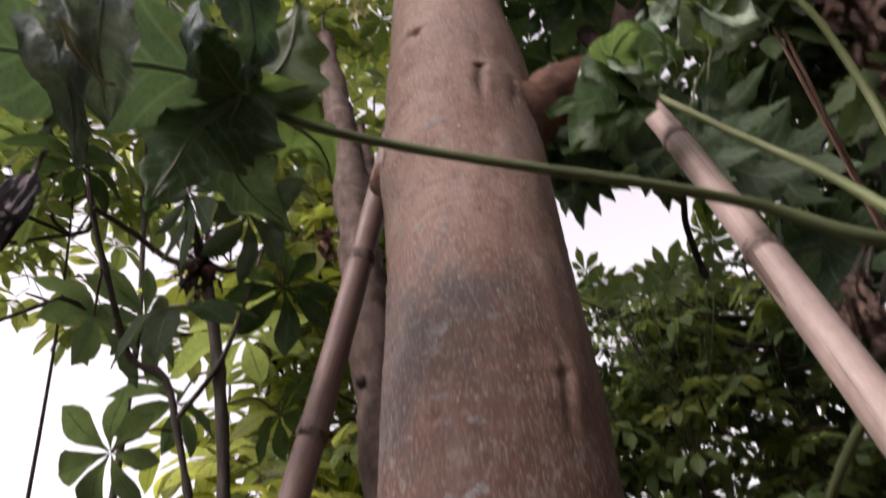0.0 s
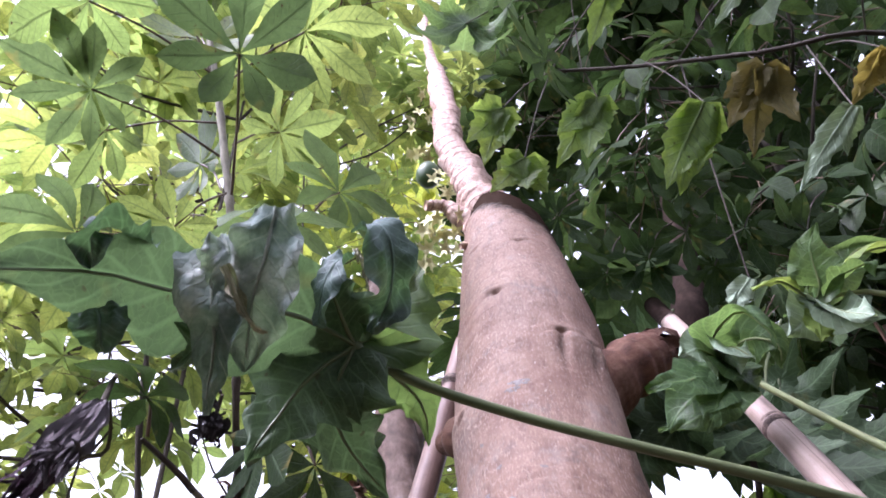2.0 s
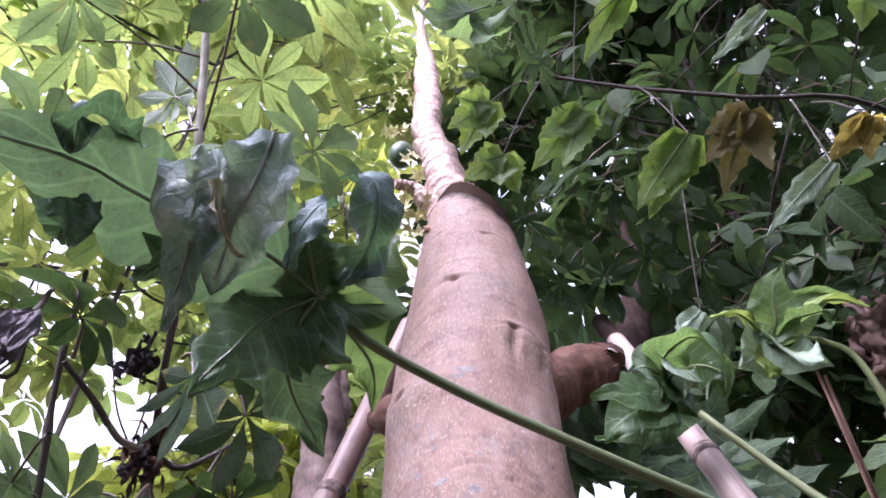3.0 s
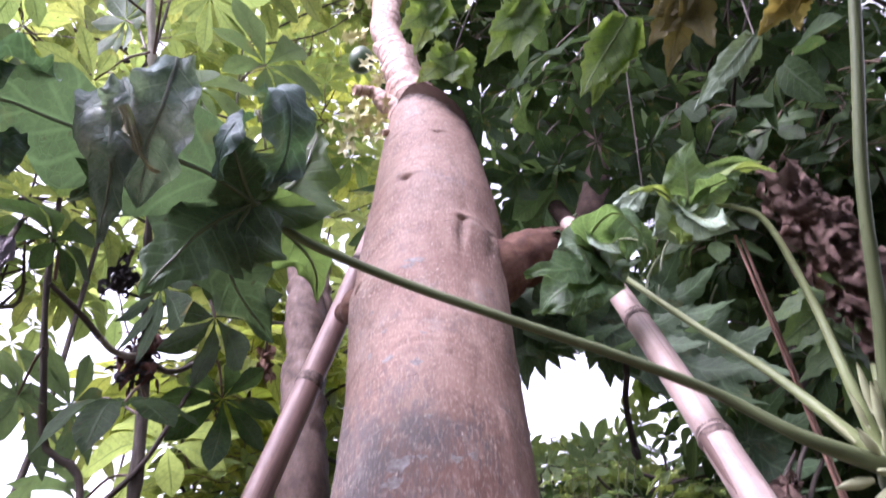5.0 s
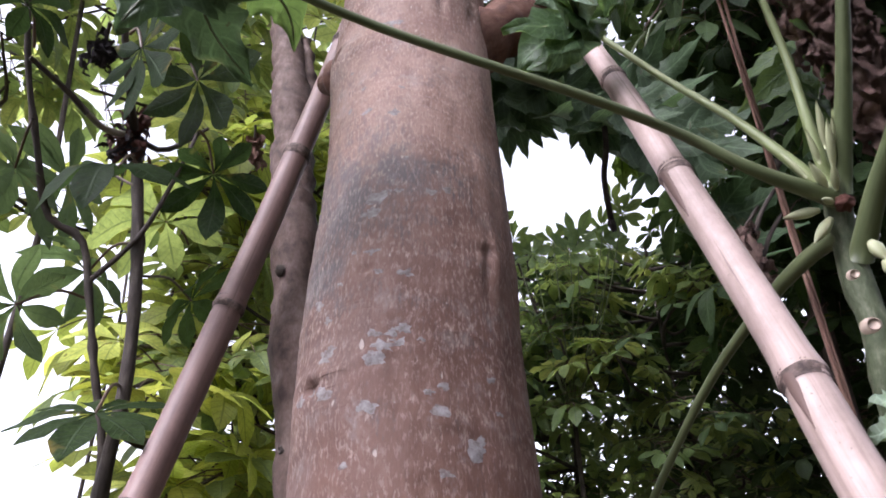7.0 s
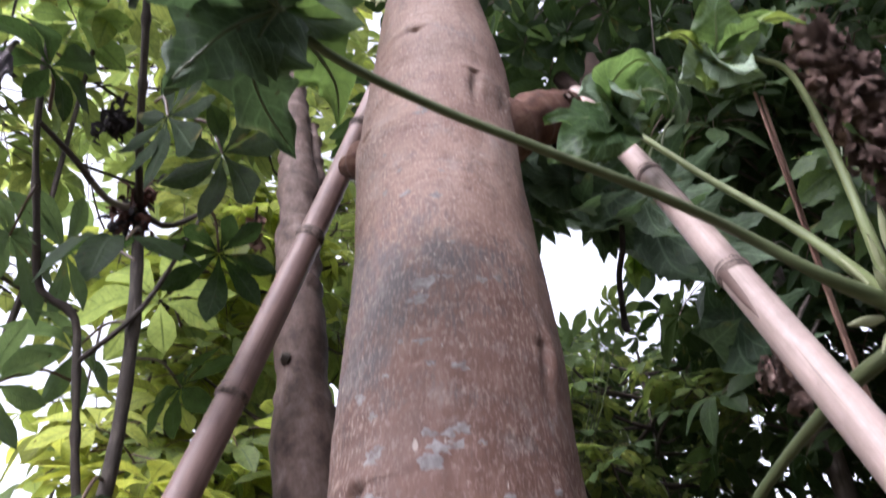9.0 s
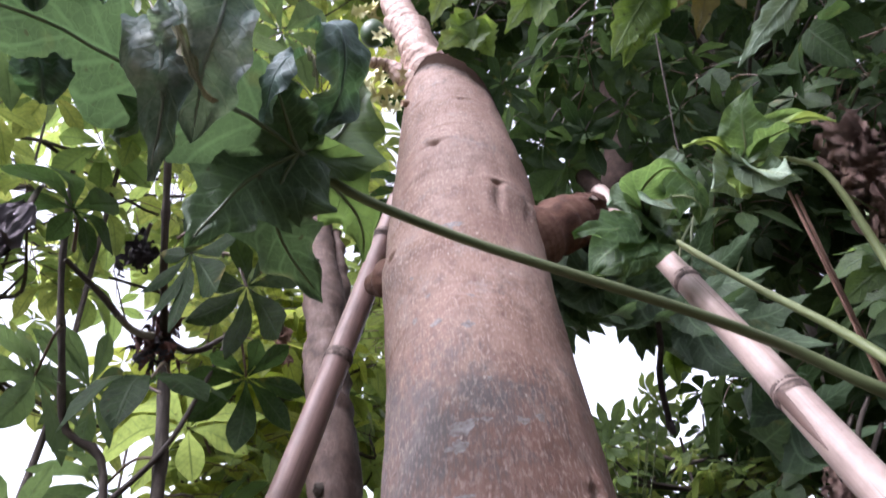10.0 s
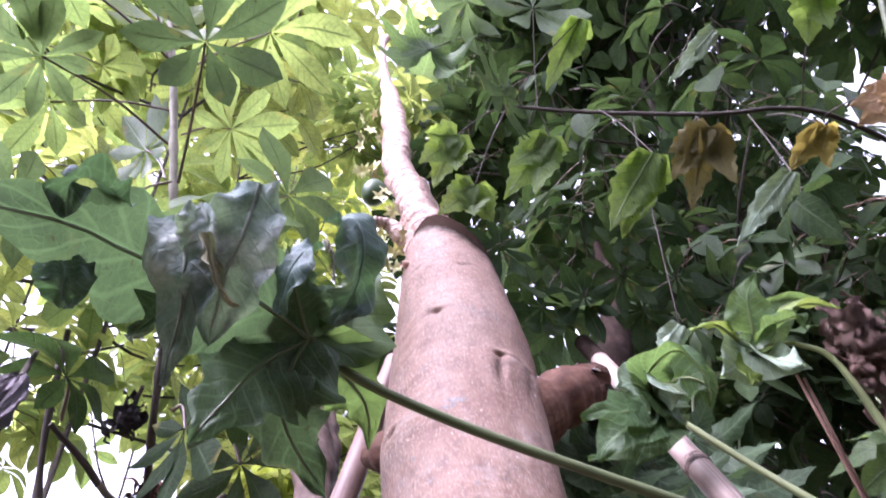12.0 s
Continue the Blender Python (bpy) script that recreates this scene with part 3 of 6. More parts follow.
def trunk_shape(a, v, p, r):
    """Ring scars, swellings, leaf scars and the pits of the old trunk."""
    d, z = 0.0, p.z
    d += 0.0045 * noise.noise(Vector((math.cos(a) * 1.3, math.sin(a) * 1.3, z * 3.2)))
    d += 0.0016 * noise.noise(Vector((math.cos(a) * 5, math.sin(a) * 5, z * 14)))
    d += 0.0006 * noise.noise(Vector((math.cos(a) * 22, math.sin(a) * 22, z * 70)))
    # ring scars, not quite level
    for k in range(26):
        zk = 1.20 + 0.066 * k + 0.02 * math.sin(k * 2.7)
        wob = zk + 0.012 * math.sin(a + k * 1.9) + 0.006 * math.sin(2 * a + k)
        if abs(z - wob) < 0.03:
            w = 0.5 + 0.5 * noise.noise(Vector((a * 1.2, k * 3.1, 0)))
            d += (-0.0014 * gauss(z - wob, 0.0024) + 0.0012 * gauss(z - wob - 0.008, 0.007)) * max(0.0, w * 1.6 - 0.5)

    def scar(zc, ac, size, pit, crease):
        da = (a - ac + math.pi) % (2 * math.pi) - math.pi
        x, y = da * r, z - zc + 0.038 * math.cos(a)
        if abs(x) > 0.09 or abs(y) > 0.13:
            return 0.0
        out = 0.005 * size * gauss(x, 0.026 * size) * gauss(y + 0.014, 0.022 * size)
        out -= 0.80 * pit * gauss(x - 0.3 * y, 0.0042) * gauss(y - 0.3 * x, 0.0036)
        out -= crease * gauss(x, 0.005) * gauss(y + 0.035, 0.024)
        out -= 0.0013 * size * gauss(y - 0.002 - 0.25 * x + 4 * x * x, 0.0024) * gauss(x, 0.026 * size)
        out += 0.0016 * size * gauss(y - 0.011 + 5 * x * x, 0.005) * gauss(x, 0.028 * size)
        return out

    d += scar(2.205, 0.24, 1.2, 0.013, 0.006)
    d += scar(2.312, -0.49, 1.7, 0.010, 0.001)
    d += scar(2.499, -0.01, 1.0, 0.007, 0.001)
    d += scar(2.524, -0.85, 0.8, 0.004, 0.0)
    d += scar(2.068, -1.20, 1.5, 0.011, 0.002)
    d += scar(1.900, -0.33, 1.3, 0.0, 0.0)
    d += scar(1.682, 0.63, 1.0, 0.003, 0.003)
    # an upright groove with a raised lip
    xg, yg = (a - 0.63) * r - 0.10 * (z - 1.648), z - 1.640
    if abs(xg) < 0.05 and abs(yg) < 0.08:
        d += (0.0034 * gauss(xg - 0.0095, 0.006) - 0.0055 * gauss(xg, 0.0030)) * gauss(yg, 0.020)
    d += scar(1.531, -0.93, 1.1, 0.013, 0.002)
    d += scar(2.192, 0.66, 0.9, 0.003, 0.004)
    d += scar(1.648, -0.49, 0.5, 0.004, 0.0)
    # the long creases that sweep round from the larger scars
    zs = z + 0.038 * math.cos(a)
    for zc, slope, a0, wide, depth in ((1.545, 0.034, -0.45, 0.36, 0.0019), (1.690, -0.012, 0.15, 0.50, 0.0008), (1.612, 0.004, -0.42, 0.13, 0.0018), (1.885, 0.012, -0.05, 0.50, 0.0018), (1.910, -0.020, -0.20, 0.35, 0.0016),
                                       (1.960, 0.015, 0.1, 0.4, 0.0012), (2.205, -0.010, 0.55, 0.30, 0.0022), (2.318, 0.018, -0.20, 0.50, 0.0013), (2.420, 0.0, 0.2, 0.6, 0.0010), (2.505, 0.006, -0.10, 0.60, 0.0014), (2.585, 0.01, -0.2, 0.7, 0.0014)):
        y = zs - zc - slope * (a - a0) + 0.02 * (a - a0) ** 2 + 0.003 * noise.noise(Vector((a * 5, zc * 9, 0)))
        if abs(y) < 0.03:
            w = gauss(a - a0, wide) * max(0.0, min(1.0, 0.55 + 1.3 * noise.noise(Vector((a * 4, zc * 31, 5)))))
            d += 0.9 * w * (depth * 0.9 * gauss(y - 0.008, 0.006) - depth * gauss(y, 0.0022))
    return d


TRUNK_LINE = [(0.100, 0.440, -0.05), (0.108, 0.596, 0.7), (0.116, 0.706, 1.2), (0.120, 0.750, 1.4), (0.123, 0.791, 1.55), (0.131, 0.834, 1.7), (0.139, 0.900, 1.85),
              (0.145, 0.964, 2.0), (0.153, 1.016, 2.15), (0.160, 1.052, 2.3), (0.161, 1.096, 2.45), (0.163, 1.135, 2.6), (0.158, 1.158, 2.70), (0.142, 1.178, 2.79)]


def build_papaya():
    tree = thing("papaya_tree", (0.100, 0.45, 0), "tall leaning papaya tree with a grey-brown ringed trunk and cut branches", "papaya tree")
    radii_at = [(0, 0.135), (0.7, 0.120), (1.2, 0.1109), (1.4, 0.1102), (1.55, 0.1096), (1.7, 0.1096), (1.85, 0.1100), (2.0, 0.1150), (2.15, 0.1205), (2.3, 0.1190), (2.45, 0.1073),
                (2.6, 0.0945), (2.66, 0.0880), (2.70, 0.0800), (2.74, 0.0680), (2.79, 0.0500)]
    line = [p for i, p in enumerate(spline(TRUNK_LINE, 900)) if p.z > 1.2 or i % 12 == 0]
    radii = [float(np.interp(p.z, [q[0] for q in radii_at], [q[1] for q in radii_at])) for p in line]
    bm = tube(line, radii, around=190, shape=trunk_shape, smooth_line=False)
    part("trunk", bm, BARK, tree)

    def on_bark(a, z, lift):
        z -= 0.038 * math.cos(a)
        i = min(range(1, len(line) - 1), key=lambda k: abs(line[k].z - z))
        tg = (line[i + 1] - line[i - 1]).normalized()
        p = line[i] + tg * ((z - line[i].z) / tg.z)
        fr = Vector((0, -1, 0))
        fr = (fr - tg * fr.dot(tg)).normalized()
        sd = tg.cross(fr)
        return p + (fr * math.cos(a) + sd * math.sin(a)) * (radii[i] + trunk_shape(a, 0, p, radii[i]) + lift)
    rng = random.Random(77)
    for a0, z0, size in ((0.22, 1.745, 0.0065), (-0.49, 1.714, 0.0110), (-0.44, 1.733, 0.0110), (-0.35, 1.738, 0.0060), (-0.46, 1.667, 0.0085), (-0.15, 1.642, 0.0090), (-0.38, 1.644, 0.0070), (-0.39, 1.576, 0.0090), (-0.30, 1.563, 0.0125), (-0.35, 1.553, 0.0125), (-0.16, 1.581, 0.0090), (-0.24, 1.577, 0.0080), (-0.20, 1.568, 0.0090), (-0.83, 1.558, 0.0130), (-1.01, 1.617, 0.0120), (-0.86, 1.596, 0.0080), (-0.02, 1.570, 0.0050), (0.14, 1.527, 0.0070), (0.03, 1.521, 0.0060), (-0.42, 1.509, 0.0100), (0.11, 1.505, 0.0100), (-1.06, 1.520, 0.0120), (-0.77, 1.521, 0.0120), (-0.78, 1.564, 0.0090), (0.06, 1.739, 0.0090), (-0.76, 1.635, 0.0060), (0.58, 1.539, 0.0070), (0.63, 1.508, 0.0060), (0.38, 1.476, 0.0120), (-0.64, 1.669, 0.0060), (-0.35, 2.086, 0.0170), (-0.42, 2.076, 0.0120), (-0.52, 1.713, 0.0130), (-0.45, 1.730, 0.0120), (-0.25, 1.738, 0.0060), (-0.18, 1.785, 0.0050), (-0.88, 1.993, 0.0050), (0.39, 1.482, 0.0120), (0.08, 1.424, 0.0100), (-0.31, 1.424, 0.0060), (-0.58, 1.463, 0.0060), (0.14, 1.458, 0.0070), (-0.94, 1.527, 0.0100), (-0.61, 1.879, 0.0100), (-0.32, 1.865, 0.0090), (-0.88, 1.904, 0.0080), (-0.23, 1.919, 0.0060), (-0.69, 1.940, 0.0060)):
        bm = bmesh.new()
        hub = bm.verts.new(on_bark(a0, z0, 0.0003))
        rings_of = []
        for q in (0.6, 1.0):
            row = []
            for k in range(16):
                th = 2 * math.pi * k / 16
                rr = size * q * (0.80 + 0.85 * noise.noise(Vector((math.cos(th) * 1.4 + a0 * 40, math.sin(th) * 1.4, z0 * 50))))
                row.append(bm.verts.new(on_bark(a0 + rr * math.cos(th) / 0.105, z0 + rr * math.sin(th) * 0.72, 0.0004 if q < 1 else -0.0003)))
            rings_of.append(row)
        for k in range(16):
            k2 = (k + 1) % 16
            bm.faces.new((hub, rings_of[0][k], rings_of[0][k2]))
            bm.faces.new((rings_of[0][k], rings_of[1][k], rings_of[1][k2], rings_of[0][k2]))
        bmesh.ops.recalc_face_normals(bm, faces=bm.faces)
        part("lichen_patch", bm, LICHEN, tree, "pale grey lichen patch" if size > 0.0115 else "")

    def peel(a, v, p, r):
        k = v * 34 + a * 0.32 + 0.9 * noise.noise(Vector((v * 7, a * 0.5, 1)))
        big = v * 9 + a * 0.2 + 0.6 * noise.noise(Vector((v * 5, a * 0.5, 4)))
        return r * (0.10 * (k % 1.0) + 0.34 * (big % 1.0) - 0.20 + 0.20 * noise.noise(Vector((a, v * 8, 2))) + 0.05 * noise.noise(p * 60))
    top = [(0.152, 1.165, 2.70), (0.118, 1.185, 2.845), (0.093, 1.205, 2.973), (0.060, 1.225, 3.097), (0.056, 1.245, 3.243), (0.051, 1.270, 3.412), (0.031, 1.305, 3.652), (0.015, 1.325, 3.811), (0.004, 1.360, 4.092), (0.030, 1.380, 4.250)]
    part("upper_stem", tube(top, [0.060, 0.044, 0.038, 0.034, 0.034, 0.029, 0.0165, 0.012, 0.0116, 0.0112], 420, 30, peel), BARK_PEEL, tree, "pale pinkish peeling upper stem")

    # the elbow of the branch and the limb that rises from it, shade put into the limb's bark
    def rough(a, v, p, r):
        return 0.007 * noise.noise(p * 21) + 0.003 * noise.noise(p * 70) + 0.002 * noise.noise(p * 190)
    limb(tree, [(0.215, 0.990, 2.140), (0.265, 0.985, 2.170), (0.306, 0.990, 2.200), (0.347, 1.000, 2.223), (0.366, 1.003, 2.230)], [0.066, 0.054, 0.048, 0.046, 0.041, 0.026], BARK_RED, "branch_elbow", 50, 36, "reddish brown broken branch with cracked bark", rough)
    for k in range(9):
        a = 0.7 * k
        q = Vector((0.348, 1.000, 2.223)) + Vector((0.0, math.cos(a), math.sin(a))) * 0.040
        bm = bmesh.new()
        blade(bm, [q - Vector((0.03, 0, 0.01)), q + Vector((0.008, 0, 0.004)), q + Vector((0.028, -0.01 * math.cos(a), 0.012 * math.sin(a * 2)))], 0.013, (0, math.cos(a), math.sin(a)),
              lambda s, u: max(0.1, 1 - s ** 2 * (0.6 + 0.5 * u)), 4, 6, 0.2, 0.01, k)
        part("bark_flake", bm, BARK_RED, tree)
    limb(tree, [(0.352, 1.004, 2.228), (0.405, 1.085, 2.262), (0.462, 1.165, 2.340), (0.521, 1.215, 2.505), (0.601, 1.308, 2.780), (0.641, 1.379, 3.075)], [0.036, 0.036, 0.035, 0.033, 0.024, 0.010], BARK_SHADED, "rising_branch", 44, 18, "branch with shade put into its dark brown bark", rough)
    # knob behind the bamboo pole
    limb(tree, [(0.090, 1.010, 2.085), (0.049, 1.020, 2.100), (0.028, 1.045, 2.110), (0.012, 1.062, 2.118)], [0.045, 0.040, 0.032, 0.014], BARK_RED, "branch_stub", 24, 20, "short broken branch stub", rough)
    # stubs at the shoulder
    def ringed(a, v, p, r):
        return 0.003 * ((v * 70 + a * 0.3) % 1.0) + 0.006 * noise.noise(p * 30)
    limb(tree, [(0.130, 1.190, 2.745), (0.074, 1.185, 2.778), (0.038, 1.180, 2.812), (-0.007, 1.165, 2.799)], [0.034, 0.026, 0.019, 0.014, 0.010], BARK_PEEL, "cut_branch", 60, 18, "pale cut branch with a ragged end", ringed)
    for q, r in (((0.048, 1.025, 2.330), 0.015), ((0.060, 1.095, 2.585), 0.013)):
        q = Vector(q)
        r *= 0.6
        limb(tree, [q + Vector((0.05, 0.02, 0.0)), q + Vector((0.015, 0.005, 0.005)), q], [r, r * 0.9, r * 0.4], BARK_PALE, "leaf_base", 6, 8, "", rough)
    # a small green fruit and clusters of cream flowers on the left of the upper stem
    bm = bmesh.new()
    bmesh.ops.create_uvsphere(bm, u_segments=16, v_segments=12, radius=0.032)
    for v in bm.verts:
        v.co.z *= 1.35
        v.co.xy *= 1 - 0.25 * max(0, v.co.z / 0.043)
    bm.transform(Matrix.Translation((0.002, 1.220, 2.987)))
    part("fruit", bm, FRUIT, tree, "small dark green unripe papaya")
    rng = random.Random(5)
    for c, n in (((0.046, 1.200, 2.896), 6), ((-0.005, 1.260, 3.314), 8), ((-0.006, 1.230, 3.110), 8), ((0.023, 1.170, 2.726), 9), ((0.055, 1.130, 2.660), 7), ((0.008, 1.160, 2.640), 6)):
        for _ in range(n):
            at = Vector(c) + Vector((rng.gauss(-0.012, 0.018), rng.gauss(0, 0.015), rng.gauss(0, 0.028)))
            bm = bmesh.new()
            for k in range(5):
                a = 2 * math.pi * k / 5
                d = Vector((math.cos(a), math.sin(a), 0.55)).normalized()
                blade(bm, [(0, 0, 0), d * 0.012, d * 0.024 + Vector((0, 0, -0.006))], 0.006, (0, 0, 1), lambda s, u: max(0.1, math.sin(math.pi * min(0.95, s + 0.12))), 2, 3)
            bm.transform(facing(at, (rng.gauss(0, 1), rng.gauss(0, 1), rng.gauss(0, 1)), (rng.gauss(-1, 0.6), rng.gauss(-0.6, 0.6), -0.5)))
            part("flower", bm, FLOWER, tree)
    return tree


build_papaya()


# ---- bamboo poles ----
def build_pole(label, path, radius, heights, material, dark_from=9.0, scars=()):
    """A bamboo culm along its path, with a swollen dark ring at each node."""
    line = spline(path, 260)
    run = [0.0]
    for a, b in zip(line, line[1:]):
        run.append(run[-1] + (b - a).length)
    nodes = [float(np.interp(h, [p.z for p in line], run)) for h in heights]
    pole = thing("bamboo_pole", line[0], label, "bamboo pole", "bamboo props")

    def swell(ang, v, p, r):
        d = 0.0007 * noise.noise(Vector((ang, v * 3, 4)))
        for k in nodes:
            if abs(v - k) < 0.04:
                d += 0.0022 * gauss(v - k - 0.006, 0.006) - 0.0016 * gauss(v - k + 0.004, 0.003)
        return d
    low = [p for p in line if p.z < dark_from]
    part("culm", tube(low, [radius * 1.06, radius * 0.94], around=30, shape=swell, smooth_line=False), material, pole)
    # weathered top stretch, its shade put into a dark bark colour
    if len(low) < len(line):
        part("culm_end", tube(line[len(low) - 1:], [radius * 0.95, radius * 0.93], around=30, smooth_line=False), BARK_SHADED, pole, "weathered end of the pole, shade put into its dark colour")
    for k in nodes:
        i = int(np.searchsorted(run, k))
        i = max(1, min(len(line) - 2, i))
        c, d = line[i], (line[i + 1] - line[i - 1]).normalized()
        part("node_ring", tube([c - d * 0.012, c - d * 0.003, c + d * 0.003, c + d * 0.010], [radius * 0.97, radius * 1.065, radius * 1.07, radius * 0.97], 16, 40,
                               lambda a, v, p, r: radius * 0.07 * noise.noise(p * 130), cap=False), BAMBOO_NODE, pole)
    for top, foot, ang, half in scars:
        # the dark, pointed scar of a side shoot below a node, wrapped on the culm
        bm, rows = bmesh.new(), []
        for i in range(13):
            f = i / 12
            z = top + (foot - top) * f
            j = max(1, min(len(line) - 2, min(range(len(line)), key=lambda q: abs(line[q].z - z))))
            d = (line[j + 1] - line[j - 1]).normalized()
            c = line[j] + d * ((z - line[j].z) / d.z)
            front = (Vector((0, -1, 0)) - d * -d.y).normalized()
            side = d.cross(front)
            w = half * (1.0 if f < 0.25 else max(0.04, 1 - ((f - 0.25) / 0.75) ** 1.6)) * (0.9 + 0.25 * noise.noise(Vector((z * 90, ang, 0))))
            reach = radius * (1.02 + 0.05 * (1 - f))
            rows.append([bm.verts.new(c + (front * math.cos(ang + w * u) + side * math.sin(ang + w * u)) * (reach - 0.0012 * abs(u) ** 3)) for u in (-1, -0.6, -0.2, 0.2, 0.6, 1)])
        for a, b in zip(rows, rows[1:]):
            for k in range(5):
                bm.faces.new((a[k], a[k + 1], b[k + 1], b[k]))
        part("bud_scar", bm, BUD_SCAR, pole, "dark brown bud scar")
    return pole


build_pole("tan bamboo pole with dark node rings leaning behind the papaya trunk",
           [(-0.596, 0.765, 0.0), (-0.251, 1.009, 1.234), (-0.130, 1.098, 1.675), (-0.016, 1.178, 2.114), (0.066, 1.225, 2.45)], 0.0215, [0.60, 0.89, 1.18, 1.470, 1.752, 2.040, 2.33], BAMBOO)
build_pole("bleached bamboo pole with grey node rings leaning past the papaya trunk",
           [(0.310, -0.330, 0.0), (0.362, 0.405, 1.23), (0.390, 0.600, 1.55), (0.404, 0.740, 1.785), (0.411, 0.862, 1.995), (0.412, 0.990, 2.215), (0.408, 1.110, 2.43)], 0.0172,
           [0.75, 1.01, 1.260, 1.497, 1.762, 2.003, 2.21], BAMBOO_PALE, 2.345,
           [(1.768, 1.690, -1.45, 0.42), (1.502, 1.452, -1.30, 0.32)])


# ---- the second, older trunk behind on the left ----
def build_old_trunk():
    t = thing("old_papaya_trunk", (0.15, 0.62, 0), "older grey papaya trunk with a broken top and bark scars", "tree trunk")

    def rough(a, v, p, r):
        d = 0.008 * noise.noise(p * 9) + 0.004 * noise.noise(p * 34) + 0.0012 * noise.noise(p * 110)
        for k in range(28):
            d += (0.006 * gauss(p.z - 1.0 - 0.078 * k - 0.014 * math.sin(a + k), 0.008) - 0.005 * gauss(p.z - 0.988 - 0.078 * k - 0.014 * math.sin(a + k), 0.004)) * (0.5 + noise.noise(Vector((a, k, 0))))
        return d
    part("trunk", tube([(0.15, 0.62, -0.05), (0.10, 0.83, 0.75), (0.017, 1.111, 1.5), (-0.018, 1.225, 1.8), (-0.052, 1.343, 2.1), (-0.074, 1.445, 2.36), (-0.096, 1.520, 2.53), (-0.114, 1.570, 2.68), (-0.138, 1.640, 2.87), (-0.166, 1.730, 3.12)],
                       [0.056, 0.050, 0.0395, 0.0410, 0.0430, 0.044, 0.042, 0.039, 0.034, 0.024], 190, 32, rough), BARK_OLD, t)
    part("branch", tube([(-0.058, 1.440, 2.30), (-0.043, 1.490, 2.40), (-0.050, 1.530, 2.52), (-0.062, 1.550, 2.63)], [0.026, 0.020, 0.017, 0.011], 30, 14, rough), BARK_OLD, t)
    for q, out in (((-0.062, 1.205, 1.86), (-0.8, -0.5, 0.2)), ((-0.040, 1.170, 1.72), (-0.4, -0.9, 0.2)), ((-0.095, 1.330, 2.12), (-0.8, -0.5, 0.3)), ((-0.100, 1.395, 2.28), (-0.6, -0.8, 0.3)), ((-0.028, 1.095, 1.55), (-0.8, -0.6, 0.1)), ((-0.055, 1.262, 1.98), (-0.1, -0.95, 0.2))):
        q, out = Vector(q), Vector(out).normalized()
        part("leaf_scar", tube([q - out * 0.016, q - out * 0.008, q - out * 0.006], [0.012, 0.0095, 0.004], 6, 12, rough), BARK_DARK, t)
    part("twig", tube([(-0.164, 1.725, 3.10), (-0.170, 1.72, 3.15), (-0.166, 1.715, 3.21)], [0.006, 0.005, 0.003], 8, 8), BARK_DARK, t)


build_old_trunk()


# ---- leaf stock ----
CASSAVA = {}
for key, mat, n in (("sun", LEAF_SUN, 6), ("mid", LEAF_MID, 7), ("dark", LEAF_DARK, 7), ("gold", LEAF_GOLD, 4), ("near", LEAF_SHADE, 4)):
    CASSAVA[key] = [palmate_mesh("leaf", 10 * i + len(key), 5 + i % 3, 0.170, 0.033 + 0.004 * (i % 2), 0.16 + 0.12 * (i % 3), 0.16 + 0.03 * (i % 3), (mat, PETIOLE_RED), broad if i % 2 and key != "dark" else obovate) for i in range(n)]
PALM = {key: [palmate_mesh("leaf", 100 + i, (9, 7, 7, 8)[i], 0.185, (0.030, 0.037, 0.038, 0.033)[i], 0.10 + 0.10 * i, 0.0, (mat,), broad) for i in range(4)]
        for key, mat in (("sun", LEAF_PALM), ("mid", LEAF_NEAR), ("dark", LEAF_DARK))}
PAPAYA = {key: [papaya_mesh("leaf", 200 + i, 0.26, 0.30, (mat, PETIOLE), 0.25 + 0.2 * (i % 3)) for i in range(4)]
          for key, mat in (("mid", LEAF_PAPAYA),)}


def rosette(parent, rng, centre, count, keys, scale=1.0, stock=CASSAVA, droop=0.35, lift=0.25):
    """A tuft of leaves round the end of a shoot."""
    c = Vector(centre)
    turn = rng.uniform(0, 6.28)
    for k in range(count):
        a = turn + 2.4 * k
        el = rng.uniform(-0.35, 0.75)
        out = Vector((math.cos(a) * math.cos(el), math.sin(a) * math.cos(el), math.sin(el)))
        mesh = rng.choice(stock[rng.choice(keys)])
        s = scale * rng.uniform(0.75, 1.15)
        reach = 0.19 * s if stock is CASSAVA else 0.30 * s
        tip = Vector((math.cos(a), math.sin(a), -droop + lift * el + rng.uniform(-0.3, 0.3)))
        up = Vector((rng.gauss(0, 0.35), rng.gauss(0, 0.35), 1))
        put_leaf(parent, mesh, c + out * reach + Vector((0, 0, -0.02)), tip, up, s)


